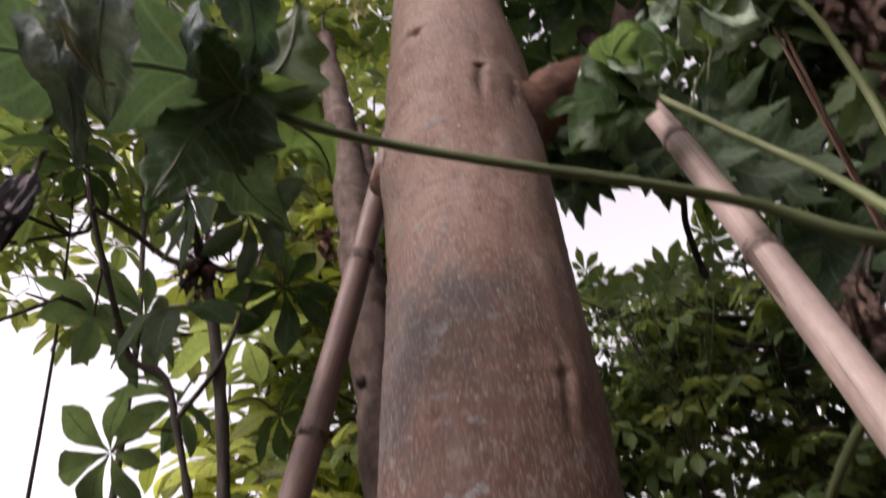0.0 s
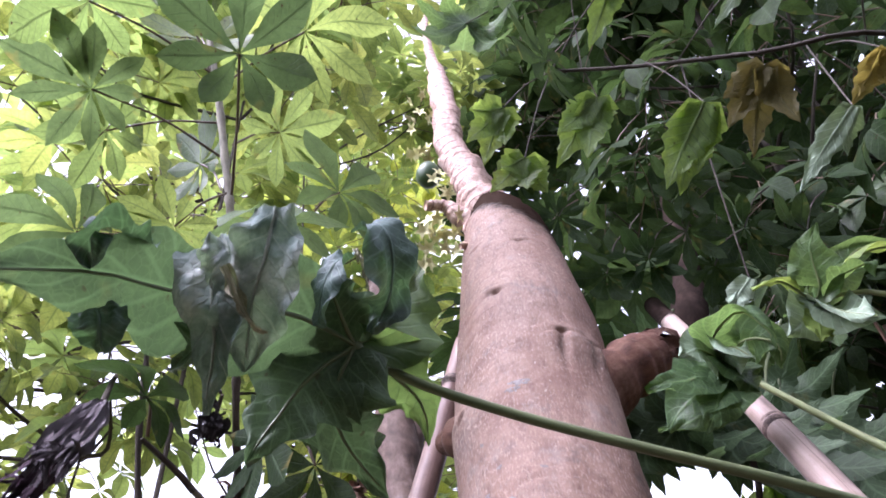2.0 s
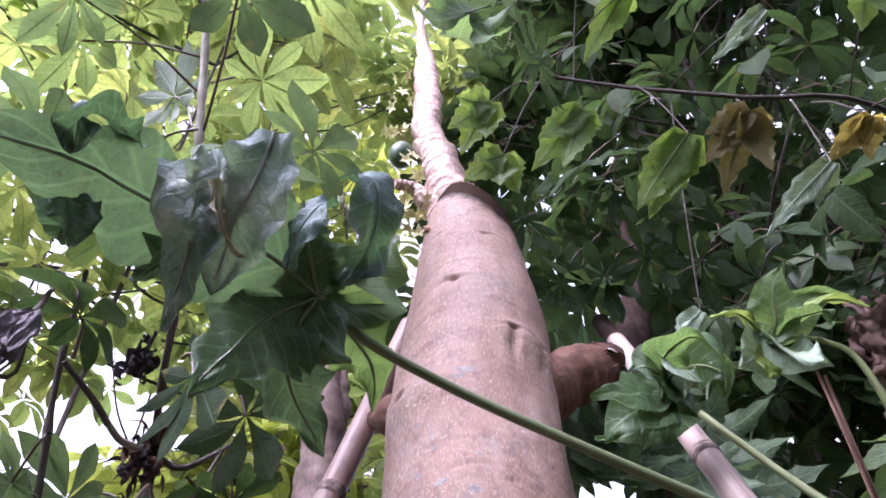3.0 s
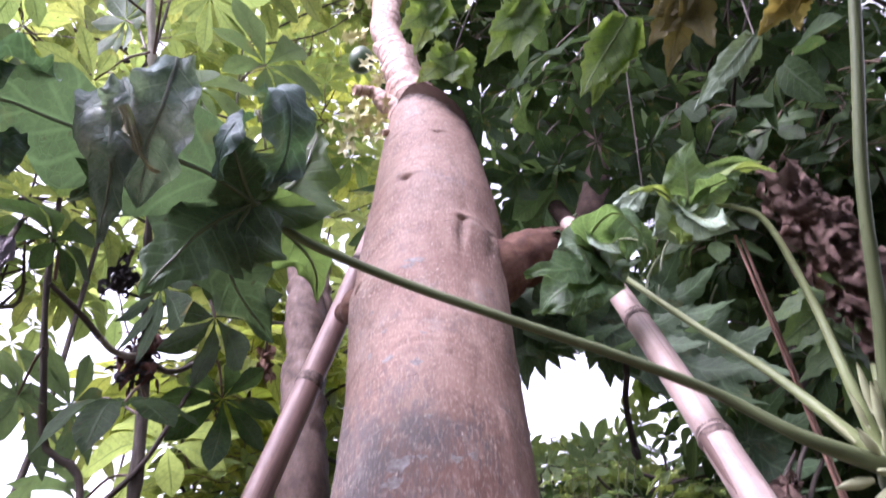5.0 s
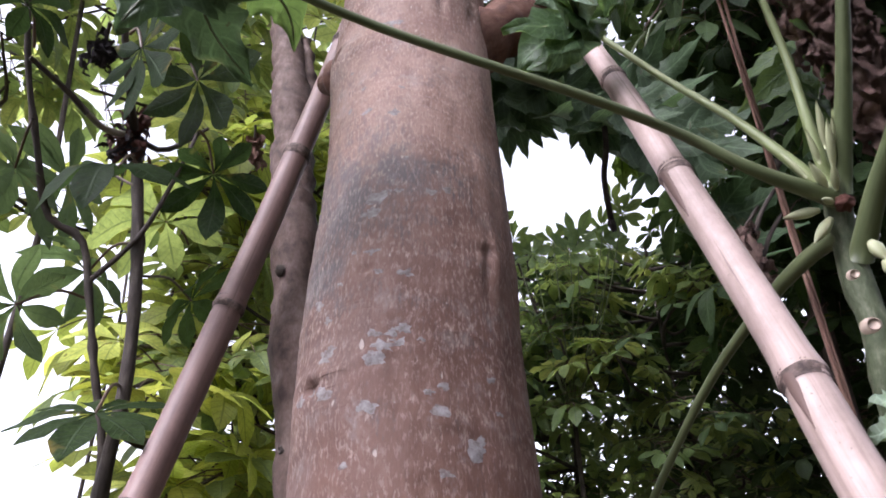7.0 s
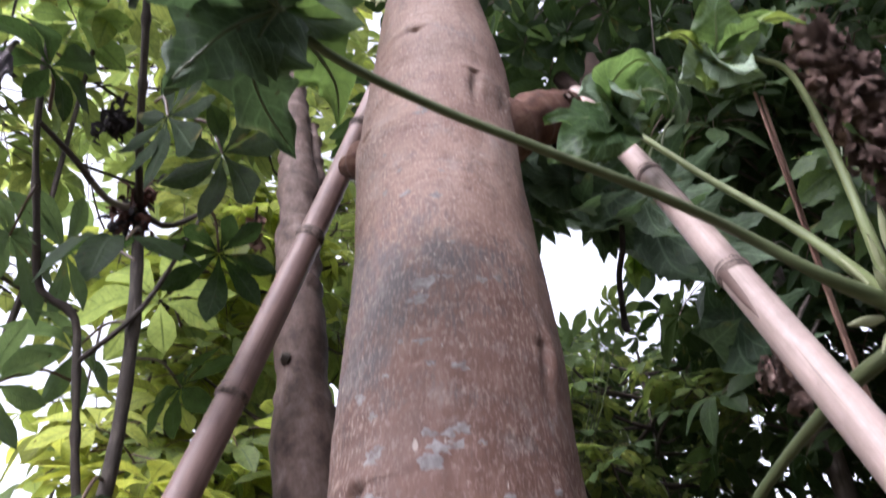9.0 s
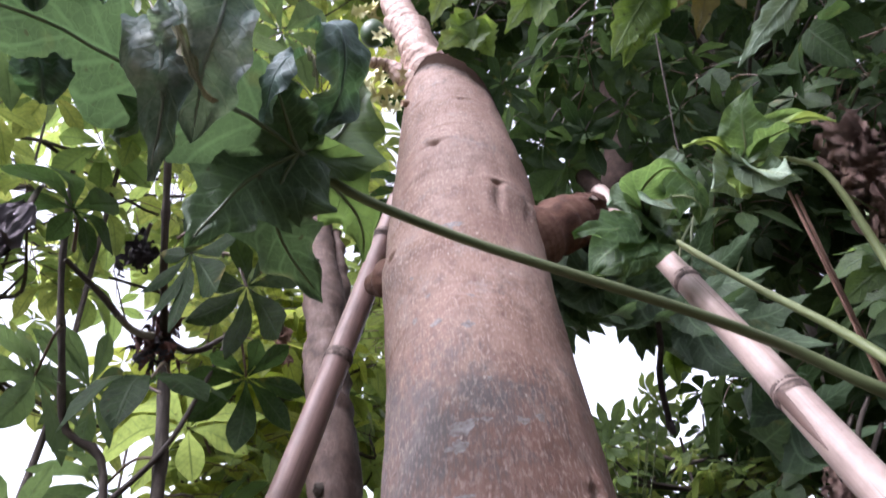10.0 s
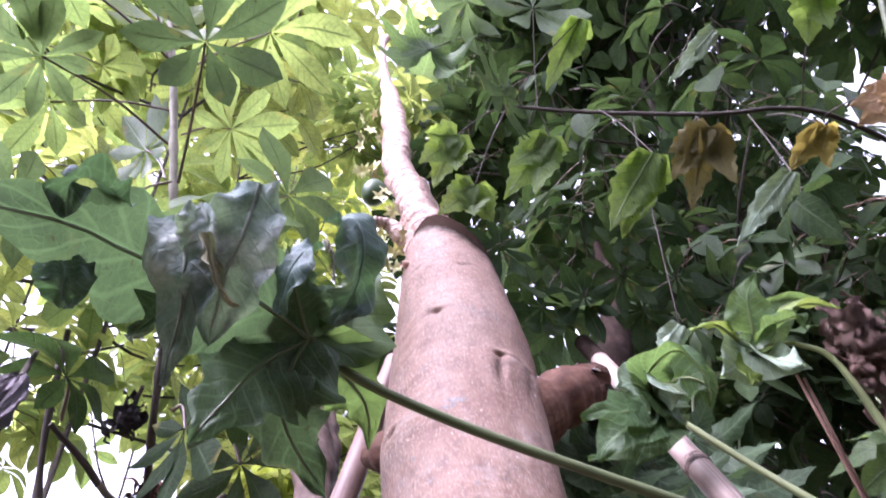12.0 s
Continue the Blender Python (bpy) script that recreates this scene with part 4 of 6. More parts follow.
def crown_tree(name, label, category, seed, foot, fork, inside, count, leaves, keys, scale=1.0, stock=CASSAVA, bark=BARK_DARK, trunk_r=0.035, group="", box=None, droop=0.35):
    """A slender tree: a trunk to its fork, limbs to tufts that fill its crown, and the tufts' leaves."""
    rng = random.Random(seed)
    t = thing(name, foot, label, category, group)
    f0, f1 = Vector(foot), Vector(fork)
    part("trunk", tube([f0 - Vector((0, 0, 0.05)), f0.lerp(f1, 0.5) + Vector((rng.uniform(-.06, .06), rng.uniform(-.06, .06), 0)), f1], [trunk_r, trunk_r * 0.7], 16, 10), bark, t)
    lo, hi = box
    top = Vector(((lo[0] + hi[0]) / 2, (lo[1] + hi[1]) / 2, hi[2] - 0.2))
    leader = spline([f1, f1.lerp(top, 0.5) + Vector((rng.uniform(-.12, .12), rng.uniform(-.12, .12), 0)), top], 12)
    part("leader", tube(leader, [trunk_r * 0.6, trunk_r * 0.35, 0.005], smooth_line=False), bark, t)
    made = tries = 0
    while made < count and tries < 60000:
        tries += 1
        c = Vector([rng.uniform(l, h) for l, h in zip(lo, hi)])
        if not inside(c):
            continue
        made += 1
        root = min(leader[:-1], key=lambda q: (q - c).length + 0.5 * max(0.0, q.z - c.z + 0.1))
        mid = root.lerp(c, 0.55) + Vector((rng.uniform(-.1, .1), rng.uniform(-.1, .1), -0.14 * (c - root).length))
        part("branch", tube([root, mid, c], [0.0075, 0.006, 0.0035], 8, 6, cap=False), bark, t)
        rosette(t, rng, c, leaves, keys, scale, stock, droop)
    return t


def slope_from_eye(c):
    """How steeply a place lies above head height at the viewer's spot, as height over distance."""
    return (c.z - 1.4) / math.hypot(c.x, c.y - 0.05)


def bearing(c):
    return math.degrees(math.atan2(c.x, c.y - 0.05))


def cone(az0, az1, s0, s1, d0, d1):
    """A crown's room, as seen from the viewer's spot: between two bearings, two slopes and two distances."""
    def inside(c):
        return az0 < bearing(c) < az1 and s0 < slope_from_eye(c) < s1 and d0 < math.hypot(c.x, c.y - 0.05) < d1
    reach = [(d * math.sin(radians(a)), d * math.cos(radians(a))) for d in (d0, d1) for a in (az0, az1, (az0 + az1) / 2)]
    heights = [1.4 + s * d for s in (s0, s1) for d in (d0, d1)]
    lo = (min(r[0] for r in reach), min(r[1] for r in reach), min(heights))
    hi = (max(r[0] for r in reach), max(r[1] for r in reach), max(heights))
    return dict(inside=inside, box=(lo, hi))


SHRUB, TREE = "cassava shrubs", "cassava trees"
# shrubs behind on the right: low enough to leave open sky over them
for seed, foot, az0, az1, top, d0, d1, keys, size in (
        (1, (0.85, 2.7, 0), 9, 20, 0.445, 2.3, 2.9, ("mid", "near", "mid"), 0.56), (2, (1.35, 2.5, 0), 18, 31, 0.44, 2.3, 3.0, ("mid", "near", "sun"), 0.56),
        (3, (1.9, 2.4, 0), 29, 43, 0.52, 2.2, 3.1, ("dark", "near"), 0.60), (10, (0.95, 3.5, 0), 8, 22, 0.45, 3.1, 3.8, ("mid", "near"), 0.62),
        (11, (1.8, 3.4, 0), 20, 34, 0.49, 3.1, 3.9, ("mid", "near"), 0.64), (12, (1.1, 4.5, 0), 8, 24, 0.455, 4.0, 5.0, ("mid", "near"), 0.72)):
    crown_tree("cassava_shrub", "leafy dark green cassava shrub with small palmate leaves", "shrub", seed, foot, (foot[0], foot[1], 1.4), count=30, leaves=9,
               keys=keys, scale=size, group=SHRUB, trunk_r=0.014, **cone(az0, az1, 0.06, top, d0, d1))
# canopy overhead on the right, its shade put into the dark leaf copies
crown_tree("cassava_tree", "dense cassava tree overhanging the garden, shade put into its dark green leaves", "tree", 4, (1.3, 1.7, 0), (1.25, 1.75, 2.3), count=30, leaves=8,
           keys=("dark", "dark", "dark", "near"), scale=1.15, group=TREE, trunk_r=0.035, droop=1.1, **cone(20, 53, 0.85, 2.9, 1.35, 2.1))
crown_tree("cassava_tree", "dense cassava tree overhanging the garden, shade put into its dark green leaves", "tree", 5, (1.9, 2.5, 0), (1.8, 2.4, 2.8), count=24, leaves=8,
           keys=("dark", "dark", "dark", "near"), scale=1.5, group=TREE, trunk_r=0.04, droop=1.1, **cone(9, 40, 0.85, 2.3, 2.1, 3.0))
crown_tree("cassava_tree", "tall cassava tree closing off the sky, shade put into its dark green leaves", "tree", 14, (2.6, 3.4, 0), (2.3, 3.2, 3.0), count=19, leaves=8,
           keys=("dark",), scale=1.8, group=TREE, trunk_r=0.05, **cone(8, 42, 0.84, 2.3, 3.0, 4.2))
crown_tree("cassava_tree", "dense cassava tree at the garden's edge, shade put into its dark green leaves", "tree", 6, (2.2, 1.75, 0), (2.0, 1.7, 1.6), count=62, leaves=8,
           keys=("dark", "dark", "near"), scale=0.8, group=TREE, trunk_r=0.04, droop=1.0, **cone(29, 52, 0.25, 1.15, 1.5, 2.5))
crown_tree("cassava_tree", "dense cassava tree at the garden's edge, shade put into its dark green leaves", "tree", 15, (2.6, 2.6, 0), (2.4, 2.5, 1.8), count=40, leaves=8,
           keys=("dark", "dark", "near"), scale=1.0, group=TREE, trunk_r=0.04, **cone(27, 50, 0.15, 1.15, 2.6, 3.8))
crown_tree("cassava_shrub", "low cassava shrub at the garden's edge, shade put into its dark green leaves", "shrub", 27, (2.3, 3.1, 0), (2.3, 3.1, 1.0), count=30, leaves=8,
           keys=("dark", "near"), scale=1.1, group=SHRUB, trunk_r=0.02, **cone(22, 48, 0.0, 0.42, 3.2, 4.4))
# light green trees on the left, their sunlight put into the brighter leaf copies
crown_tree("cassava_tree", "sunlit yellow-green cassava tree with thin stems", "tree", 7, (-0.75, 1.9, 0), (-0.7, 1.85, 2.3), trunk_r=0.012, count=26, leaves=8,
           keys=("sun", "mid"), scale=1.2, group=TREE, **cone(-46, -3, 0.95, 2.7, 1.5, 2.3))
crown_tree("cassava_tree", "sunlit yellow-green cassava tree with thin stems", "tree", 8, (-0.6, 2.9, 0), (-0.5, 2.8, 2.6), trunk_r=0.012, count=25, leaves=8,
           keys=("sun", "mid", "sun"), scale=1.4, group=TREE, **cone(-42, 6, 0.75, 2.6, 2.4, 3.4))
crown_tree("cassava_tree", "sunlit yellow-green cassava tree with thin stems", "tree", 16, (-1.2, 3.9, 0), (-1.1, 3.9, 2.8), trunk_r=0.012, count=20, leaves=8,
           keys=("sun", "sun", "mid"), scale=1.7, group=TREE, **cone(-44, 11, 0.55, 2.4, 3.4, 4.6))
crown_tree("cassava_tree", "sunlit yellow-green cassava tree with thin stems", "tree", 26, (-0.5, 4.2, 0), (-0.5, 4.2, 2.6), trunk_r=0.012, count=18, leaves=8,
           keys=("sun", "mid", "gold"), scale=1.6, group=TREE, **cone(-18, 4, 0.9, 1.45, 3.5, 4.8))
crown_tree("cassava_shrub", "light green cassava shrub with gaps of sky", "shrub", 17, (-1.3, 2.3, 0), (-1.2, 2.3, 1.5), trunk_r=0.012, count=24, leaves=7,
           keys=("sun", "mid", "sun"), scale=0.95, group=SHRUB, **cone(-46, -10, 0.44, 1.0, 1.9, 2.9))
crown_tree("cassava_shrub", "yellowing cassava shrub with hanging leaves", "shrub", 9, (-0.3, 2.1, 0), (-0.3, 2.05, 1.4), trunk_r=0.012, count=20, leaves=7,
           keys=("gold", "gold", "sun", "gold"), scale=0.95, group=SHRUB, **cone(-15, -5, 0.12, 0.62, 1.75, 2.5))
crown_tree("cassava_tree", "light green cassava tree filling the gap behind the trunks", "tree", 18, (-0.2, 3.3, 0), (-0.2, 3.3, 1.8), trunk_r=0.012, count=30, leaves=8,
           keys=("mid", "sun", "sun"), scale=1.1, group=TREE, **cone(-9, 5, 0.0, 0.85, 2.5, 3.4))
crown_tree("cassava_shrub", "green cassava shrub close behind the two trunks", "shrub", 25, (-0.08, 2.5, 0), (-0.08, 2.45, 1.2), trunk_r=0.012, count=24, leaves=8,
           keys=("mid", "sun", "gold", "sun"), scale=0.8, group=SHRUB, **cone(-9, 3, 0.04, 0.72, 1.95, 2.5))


def build_skyline_shrub():
    """A slim shrub whose topmost leaves stand up against the open sky."""
    t = thing("cassava_shrub", (0.80, 2.45, 0), "slim green cassava shrub with upright leaves against the sky", "shrub", SHRUB)
    fork = Vector((0.80, 2.42, 1.9))
    part("trunk", tube([(0.80, 2.45, -0.05), (0.82, 2.44, 1.0), fork], [0.014, 0.011, 0.008], 14, 8), BARK_DARK, t)
    for k, (at, scale, tip) in enumerate((((0.565, 2.285, 2.516), 0.46, (0.4, 0, 0.6)), ((0.611, 2.297, 2.471), 0.44, (0.5, 0, 0.1)), ((0.805, 2.202, 2.434), 0.62, (0.1, 0, 1)), ((0.893, 2.069, 2.500), 0.42, (0.2, 0, 1)),
                                          ((0.728, 2.226, 2.434), 0.40, (-0.8, 0, 0.3)), ((0.902, 2.040, 2.447), 0.46, (0.6, 0, 0.5)), ((0.847, 2.079, 2.415), 0.50, (0.7, 0, 0.8)), ((0.660, 2.250, 2.400), 0.50, (-0.3, 0, 0.8)),
                                          ((0.770, 2.190, 2.380), 0.50, (0.2, 0, 0.9)), ((0.880, 2.120, 2.370), 0.48, (0.3, 0, 0.8)))):
        at = Vector(at)
        part("petiole", tube([fork, fork.lerp(at, 0.6) + Vector((0, 0, -0.05)), at], [0.004, 0.0022, 0.0016], 10, 6, cap=False), PETIOLE, t)
        put_leaf(t, PALM["sun"][(k * 3 + 1) % 4], at, tip, (0.1 * (k % 3 - 1), 0.75, 0.5), scale)
    return t


build_skyline_shrub()


# crowns added to cut light: over the canopy, and unseen behind the viewer
crown_tree("cassava_tree", "tall cassava tree closing off the sky, shade put into its dark green leaves", "tree", 19, (2.0, 2.2, 0), (1.9, 2.1, 3.6), count=28, leaves=8,
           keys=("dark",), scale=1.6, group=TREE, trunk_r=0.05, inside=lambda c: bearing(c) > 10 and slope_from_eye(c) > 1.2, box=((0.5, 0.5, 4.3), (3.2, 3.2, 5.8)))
crown_tree("cassava_tree", "unseen cassava tree added behind the viewer to cut the light", "tree", 20, (1.3, -0.9, 0), (1.2, -0.8, 2.2), count=22, leaves=8,
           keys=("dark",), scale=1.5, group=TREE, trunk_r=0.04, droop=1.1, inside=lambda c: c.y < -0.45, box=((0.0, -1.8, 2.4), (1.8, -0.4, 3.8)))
crown_tree("cassava_tree", "unseen cassava tree added behind the viewer to cut the light", "tree", 21, (-0.6, -1.3, 0), (-0.5, -1.2, 2.4), count=8, leaves=8,
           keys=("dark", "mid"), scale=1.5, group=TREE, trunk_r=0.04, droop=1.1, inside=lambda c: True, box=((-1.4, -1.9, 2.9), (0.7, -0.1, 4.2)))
crown_tree("cassava_shrub", "unseen cassava shrub added behind the viewer to cut the light", "shrub", 22, (0.9, -2.3, 0), (0.9, -2.3, 0.8), count=36, leaves=8,
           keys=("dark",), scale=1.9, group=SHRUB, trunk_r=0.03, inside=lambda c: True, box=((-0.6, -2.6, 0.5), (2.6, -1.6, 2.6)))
crown_tree("cassava_shrub", "unseen cassava shrub added behind the viewer to cut the light", "shrub", 23, (-1.8, -1.6, 0), (-1.8, -1.6, 0.8), count=12, leaves=8,
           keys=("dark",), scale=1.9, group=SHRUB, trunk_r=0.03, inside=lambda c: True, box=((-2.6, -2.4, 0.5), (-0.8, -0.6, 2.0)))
crown_tree("cassava_shrub", "unseen cassava shrub added beside the viewer to cut the light", "shrub", 24, (2.0, -0.2, 0), (2.0, -0.2, 0.8), count=14, leaves=8,
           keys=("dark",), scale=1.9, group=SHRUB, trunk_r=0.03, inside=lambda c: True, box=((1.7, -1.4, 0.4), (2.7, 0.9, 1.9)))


def build_unseen_hedge():
    """An unseen leafy wall, added all round but in front and far behind the rest to cut the light, as one mass of
    leaves.
    """
    rng = np.random.default_rng(4)
    src = CASSAVA["dark"][0]
    co = np.array([v.co[:] for v in src.vertices])
    polys = [list(p.vertices) for p in src.polygons if p.material_index == 0]
    verts, faces = [], []
    count = 2600
    ang = rng.uniform(0, 2 * math.pi, count)
    keep = np.abs((np.degrees(ang) + 180) % 360 - 180) > 48
    for a in ang[keep]:
        r, z = rng.uniform(5.5, 7.0), rng.uniform(0.0, 1.0) ** 0.8 * 4.6
        turn = np.array(Euler((rng.normal(0, 0.6), rng.normal(0, 0.6), rng.uniform(0, 6.28))).to_matrix())
        off = np.array((r * math.sin(a), r * math.cos(a), z))
        faces.extend([[i + len(verts) * len(co) for i in p] for p in polys])
        verts.append(co @ turn.T * 3.2 + off)
    me = bpy.data.meshes.new("hedge")
    me.from_pydata(np.concatenate(verts).tolist(), [], faces)
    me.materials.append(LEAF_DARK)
    tagged(new("hedge", me), "tall unseen hedge added to cut the light round the garden", "hedge", kind="stuff")


build_unseen_hedge()


# ---- the sapling with thin stems and large palmate leaves ----
EYE_SPOT = Vector((-0.05, 0.07, 1.44))


def leaf_on(parent, mesh, at, node, scale=1.0, up=None, petiole=PETIOLE_RED, r=0.0022, sag=0.02):
    """A single leaf with its stalk from a node of the stem; its upper face looks up and away."""
    at, node = Vector(at), Vector(node)
    part("petiole", tube([node, node.lerp(at, 0.5) + Vector((0, 0, sag)), at], [r * 1.2, r], 8, 6, cap=False), petiole, parent)
    k = at.x * 37.0 + at.z * 91.0
    up = Vector(up) if up else (at - EYE_SPOT).normalized() * 0.6 + Vector((0.35 * math.sin(k), 0.35 * math.cos(k * 1.7), 0.6))
    put_leaf(parent, mesh, at, at - node, up, scale)


def crumple(parent, name, at, size, material, seed, flakes=9, label="", stretch=(1, 1, 1), core=0.62):
    """A crumpled lump of dead leaf: a creased core with curled flakes standing off it."""
    rng = random.Random(seed)
    bm = bmesh.new()
    bmesh.ops.create_icosphere(bm, subdivisions=4, radius=size * core)
    for v in bm.verts:
        n = noise.noise(v.co * (2.4 / size) + Vector((seed, 0, 0)))
        m = noise.noise(v.co * (6.5 / size) + Vector((0, seed, 0)))
        v.co *= 1 + 0.42 * n + 0.28 * abs(m)
        v.co = Vector((v.co.x * stretch[0], v.co.y * stretch[1], v.co.z * stretch[2]))
    for k in range(flakes):
        d = Vector((rng.gauss(0, 1), rng.gauss(0, 1), rng.gauss(0, 1))).normalized()
        a = Vector((d.x * stretch[0], d.y * stretch[1], d.z * stretch[2])) * size * 0.5
        side = Vector((rng.gauss(0, 1), rng.gauss(0, 1), rng.gauss(-0.6, 1))).normalized()
        blade(bm, [a, a + (d + side) * size * 0.25, a + (d * 0.6 + side * 1.6) * size * 0.3 + Vector((0, 0, -size * 0.15))], size * rng.uniform(0.10, 0.24), d + side * 0.3,
              lambda s, u: max(0.12, math.sin(math.pi * min(0.97, s * 0.85 + 0.14))), 4, 7, rng.uniform(0.3, 0.8), size * 0.2, k + seed)
    bm.transform(Matrix.Translation(at))
    return part(name, bm, material, parent, label)


def build_sapling():
    t = thing("cassava_sapling", (-0.22, 1.06, 0), "thin dark cassava sapling with a knotted fork and large palmate leaves", "sapling")
    knot = Vector((-0.324, 1.255, 2.128))

    def nodes(a, v, p, r):
        return 0.0022 * max(0, math.sin(v * 62)) ** 6 + 0.001 * noise.noise(p * 60)
    limb(t, [(-0.22, 1.06, -0.03), (-0.25, 1.12, 0.9), (-0.265, 1.185, 1.463), (-0.263, 1.217, 1.682), (-0.285, 1.239, 1.907), knot, knot + Vector((-0.004, -0.01, 0.03))], [0.014, 0.0125, 0.010, 0.0096], BARK_DARK, "trunk", 60, 10, "", nodes)
    limb(t, [knot, (-0.316, 1.120, 2.190), (-0.322, 1.035, 2.320), (-0.337, 0.977, 2.452)], [0.0065, 0.006, 0.0065], BARK_DARK, "shoot", 30, 8, "dark upright shoot", nodes)
    limb(t, [(-0.336, 0.980, 2.445), (-0.380, 0.928, 2.654), (-0.425, 0.882, 2.856), (-0.476, 0.837, 3.053), (-0.50, 0.80, 3.20)], [0.0068, 0.0074, 0.0074, 0.006, 0.004], BARK_LIGHT, "shoot", 50, 8, "pale upright shoot", nodes)
    limb(t, [knot, (-0.358, 1.200, 2.106), (-0.377, 1.160, 2.110)], [0.007, 0.006, 0.0055], BARK_LIGHT, "cut_branch", 10, 8, "pale cut branch")
    limb(t, [(-0.376, 1.162, 2.109), (-0.401, 1.130, 2.128), (-0.445, 1.080, 2.152)], [0.006, 0.005, 0.004], BARK_DARK, "twig", 8, 6)
    limb(t, [knot, (-0.275, 1.270, 2.113), (-0.215, 1.320, 2.198)], [0.006, 0.005, 0.003], BARK_DARK, "branch", 8, 6)
    limb(t, [(-0.262, 1.190, 1.40), (-0.281, 1.220, 1.567), (-0.312, 1.219, 1.694), (-0.339, 1.217, 1.812), (-0.364, 1.213, 1.902), (-0.416, 1.197, 1.935), (-0.433, 1.149, 2.025), (-0.453, 1.096, 2.148), (-0.461, 1.037, 2.294)], [0.0065, 0.0058, 0.0055, 0.0045], BARK_DARK, "branch", 44, 8, "", nodes)
    limb(t, [(-0.341, 1.215, 1.831), (-0.281, 1.225, 1.917), (-0.247, 1.240, 2.023), (-0.218, 1.260, 2.150)], [0.0045, 0.004, 0.003], BARK_DARK, "branch", 14, 6)
    for k, (dx, dy, dz) in enumerate(((0, -0.01, 0.01), (0.015, -0.015, -0.03), (-0.02, 0, -0.015), (-0.025, -0.01, -0.045), (0.01, 0.0, 0.035))):
        crumple(t, "dead_bract", knot + Vector((dx, dy, dz)), 0.018, DEAD if k == 3 else BRACT, 30 + k, 0)
    rng = random.Random(44)
    for k in range(95):
        d = Vector((rng.gauss(0, 1), rng.gauss(-0.3, 1), rng.gauss(0, 1))).normalized()
        q = knot + Vector((rng.gauss(-0.006, 0.017), rng.gauss(-0.01, 0.012), rng.gauss(-0.012, 0.027)))
        bm = bmesh.new()
        blade(bm, [q, q + d * 0.014 + Vector((0, 0, 0.004)), q + d * rng.uniform(0.022, 0.036) - Vector((0, 0, 0.008))], rng.uniform(0.002, 0.006), Vector((rng.gauss(0, 1), -1, rng.gauss(0, 1))),
              lambda s, u: max(0.1, math.sin(math.pi * min(0.97, s * 0.8 + 0.18))), 2, 5, 0.4, 0.006, k)
        part("bract", bm, BRACT if k % 3 else DEAD, t)
    # each leaf takes the copy coloured for how lit it is
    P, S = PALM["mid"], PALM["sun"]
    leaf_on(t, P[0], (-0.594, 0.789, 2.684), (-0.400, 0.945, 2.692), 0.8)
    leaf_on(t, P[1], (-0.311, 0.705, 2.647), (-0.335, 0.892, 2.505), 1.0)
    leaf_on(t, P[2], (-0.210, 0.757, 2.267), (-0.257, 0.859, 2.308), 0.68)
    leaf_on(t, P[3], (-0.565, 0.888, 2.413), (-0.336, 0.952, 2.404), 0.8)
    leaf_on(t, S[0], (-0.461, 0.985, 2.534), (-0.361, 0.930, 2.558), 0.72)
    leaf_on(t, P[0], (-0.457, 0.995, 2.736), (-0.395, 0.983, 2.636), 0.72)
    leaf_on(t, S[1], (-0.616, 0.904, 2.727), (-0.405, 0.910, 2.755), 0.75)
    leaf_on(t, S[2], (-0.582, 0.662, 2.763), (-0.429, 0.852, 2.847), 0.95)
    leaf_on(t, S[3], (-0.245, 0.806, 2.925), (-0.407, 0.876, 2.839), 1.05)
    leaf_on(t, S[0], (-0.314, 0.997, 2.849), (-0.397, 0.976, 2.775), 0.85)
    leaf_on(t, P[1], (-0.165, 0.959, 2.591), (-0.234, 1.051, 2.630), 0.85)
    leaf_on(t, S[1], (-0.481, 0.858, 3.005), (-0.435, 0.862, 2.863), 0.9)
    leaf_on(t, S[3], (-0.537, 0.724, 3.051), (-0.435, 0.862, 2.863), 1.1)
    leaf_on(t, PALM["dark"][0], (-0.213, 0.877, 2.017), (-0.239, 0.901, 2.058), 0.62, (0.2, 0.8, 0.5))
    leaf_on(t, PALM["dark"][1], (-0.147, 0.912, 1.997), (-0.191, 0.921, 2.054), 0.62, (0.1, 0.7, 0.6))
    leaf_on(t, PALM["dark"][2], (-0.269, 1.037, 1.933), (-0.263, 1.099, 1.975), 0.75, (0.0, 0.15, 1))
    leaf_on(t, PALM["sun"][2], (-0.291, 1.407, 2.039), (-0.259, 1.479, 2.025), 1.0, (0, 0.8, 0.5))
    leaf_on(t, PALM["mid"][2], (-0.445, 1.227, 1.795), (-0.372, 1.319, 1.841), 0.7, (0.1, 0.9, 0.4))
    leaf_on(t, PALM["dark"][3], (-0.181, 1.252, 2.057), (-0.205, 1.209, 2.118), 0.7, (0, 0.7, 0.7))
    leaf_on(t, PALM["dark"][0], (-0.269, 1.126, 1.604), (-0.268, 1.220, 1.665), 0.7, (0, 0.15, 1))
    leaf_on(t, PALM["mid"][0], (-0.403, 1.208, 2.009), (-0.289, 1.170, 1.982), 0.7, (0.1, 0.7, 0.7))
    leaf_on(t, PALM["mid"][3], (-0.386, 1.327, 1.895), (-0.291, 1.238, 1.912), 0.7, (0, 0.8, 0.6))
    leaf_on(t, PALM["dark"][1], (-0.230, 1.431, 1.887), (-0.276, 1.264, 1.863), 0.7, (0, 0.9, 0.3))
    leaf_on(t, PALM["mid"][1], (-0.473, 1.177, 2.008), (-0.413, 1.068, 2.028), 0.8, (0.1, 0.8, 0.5))
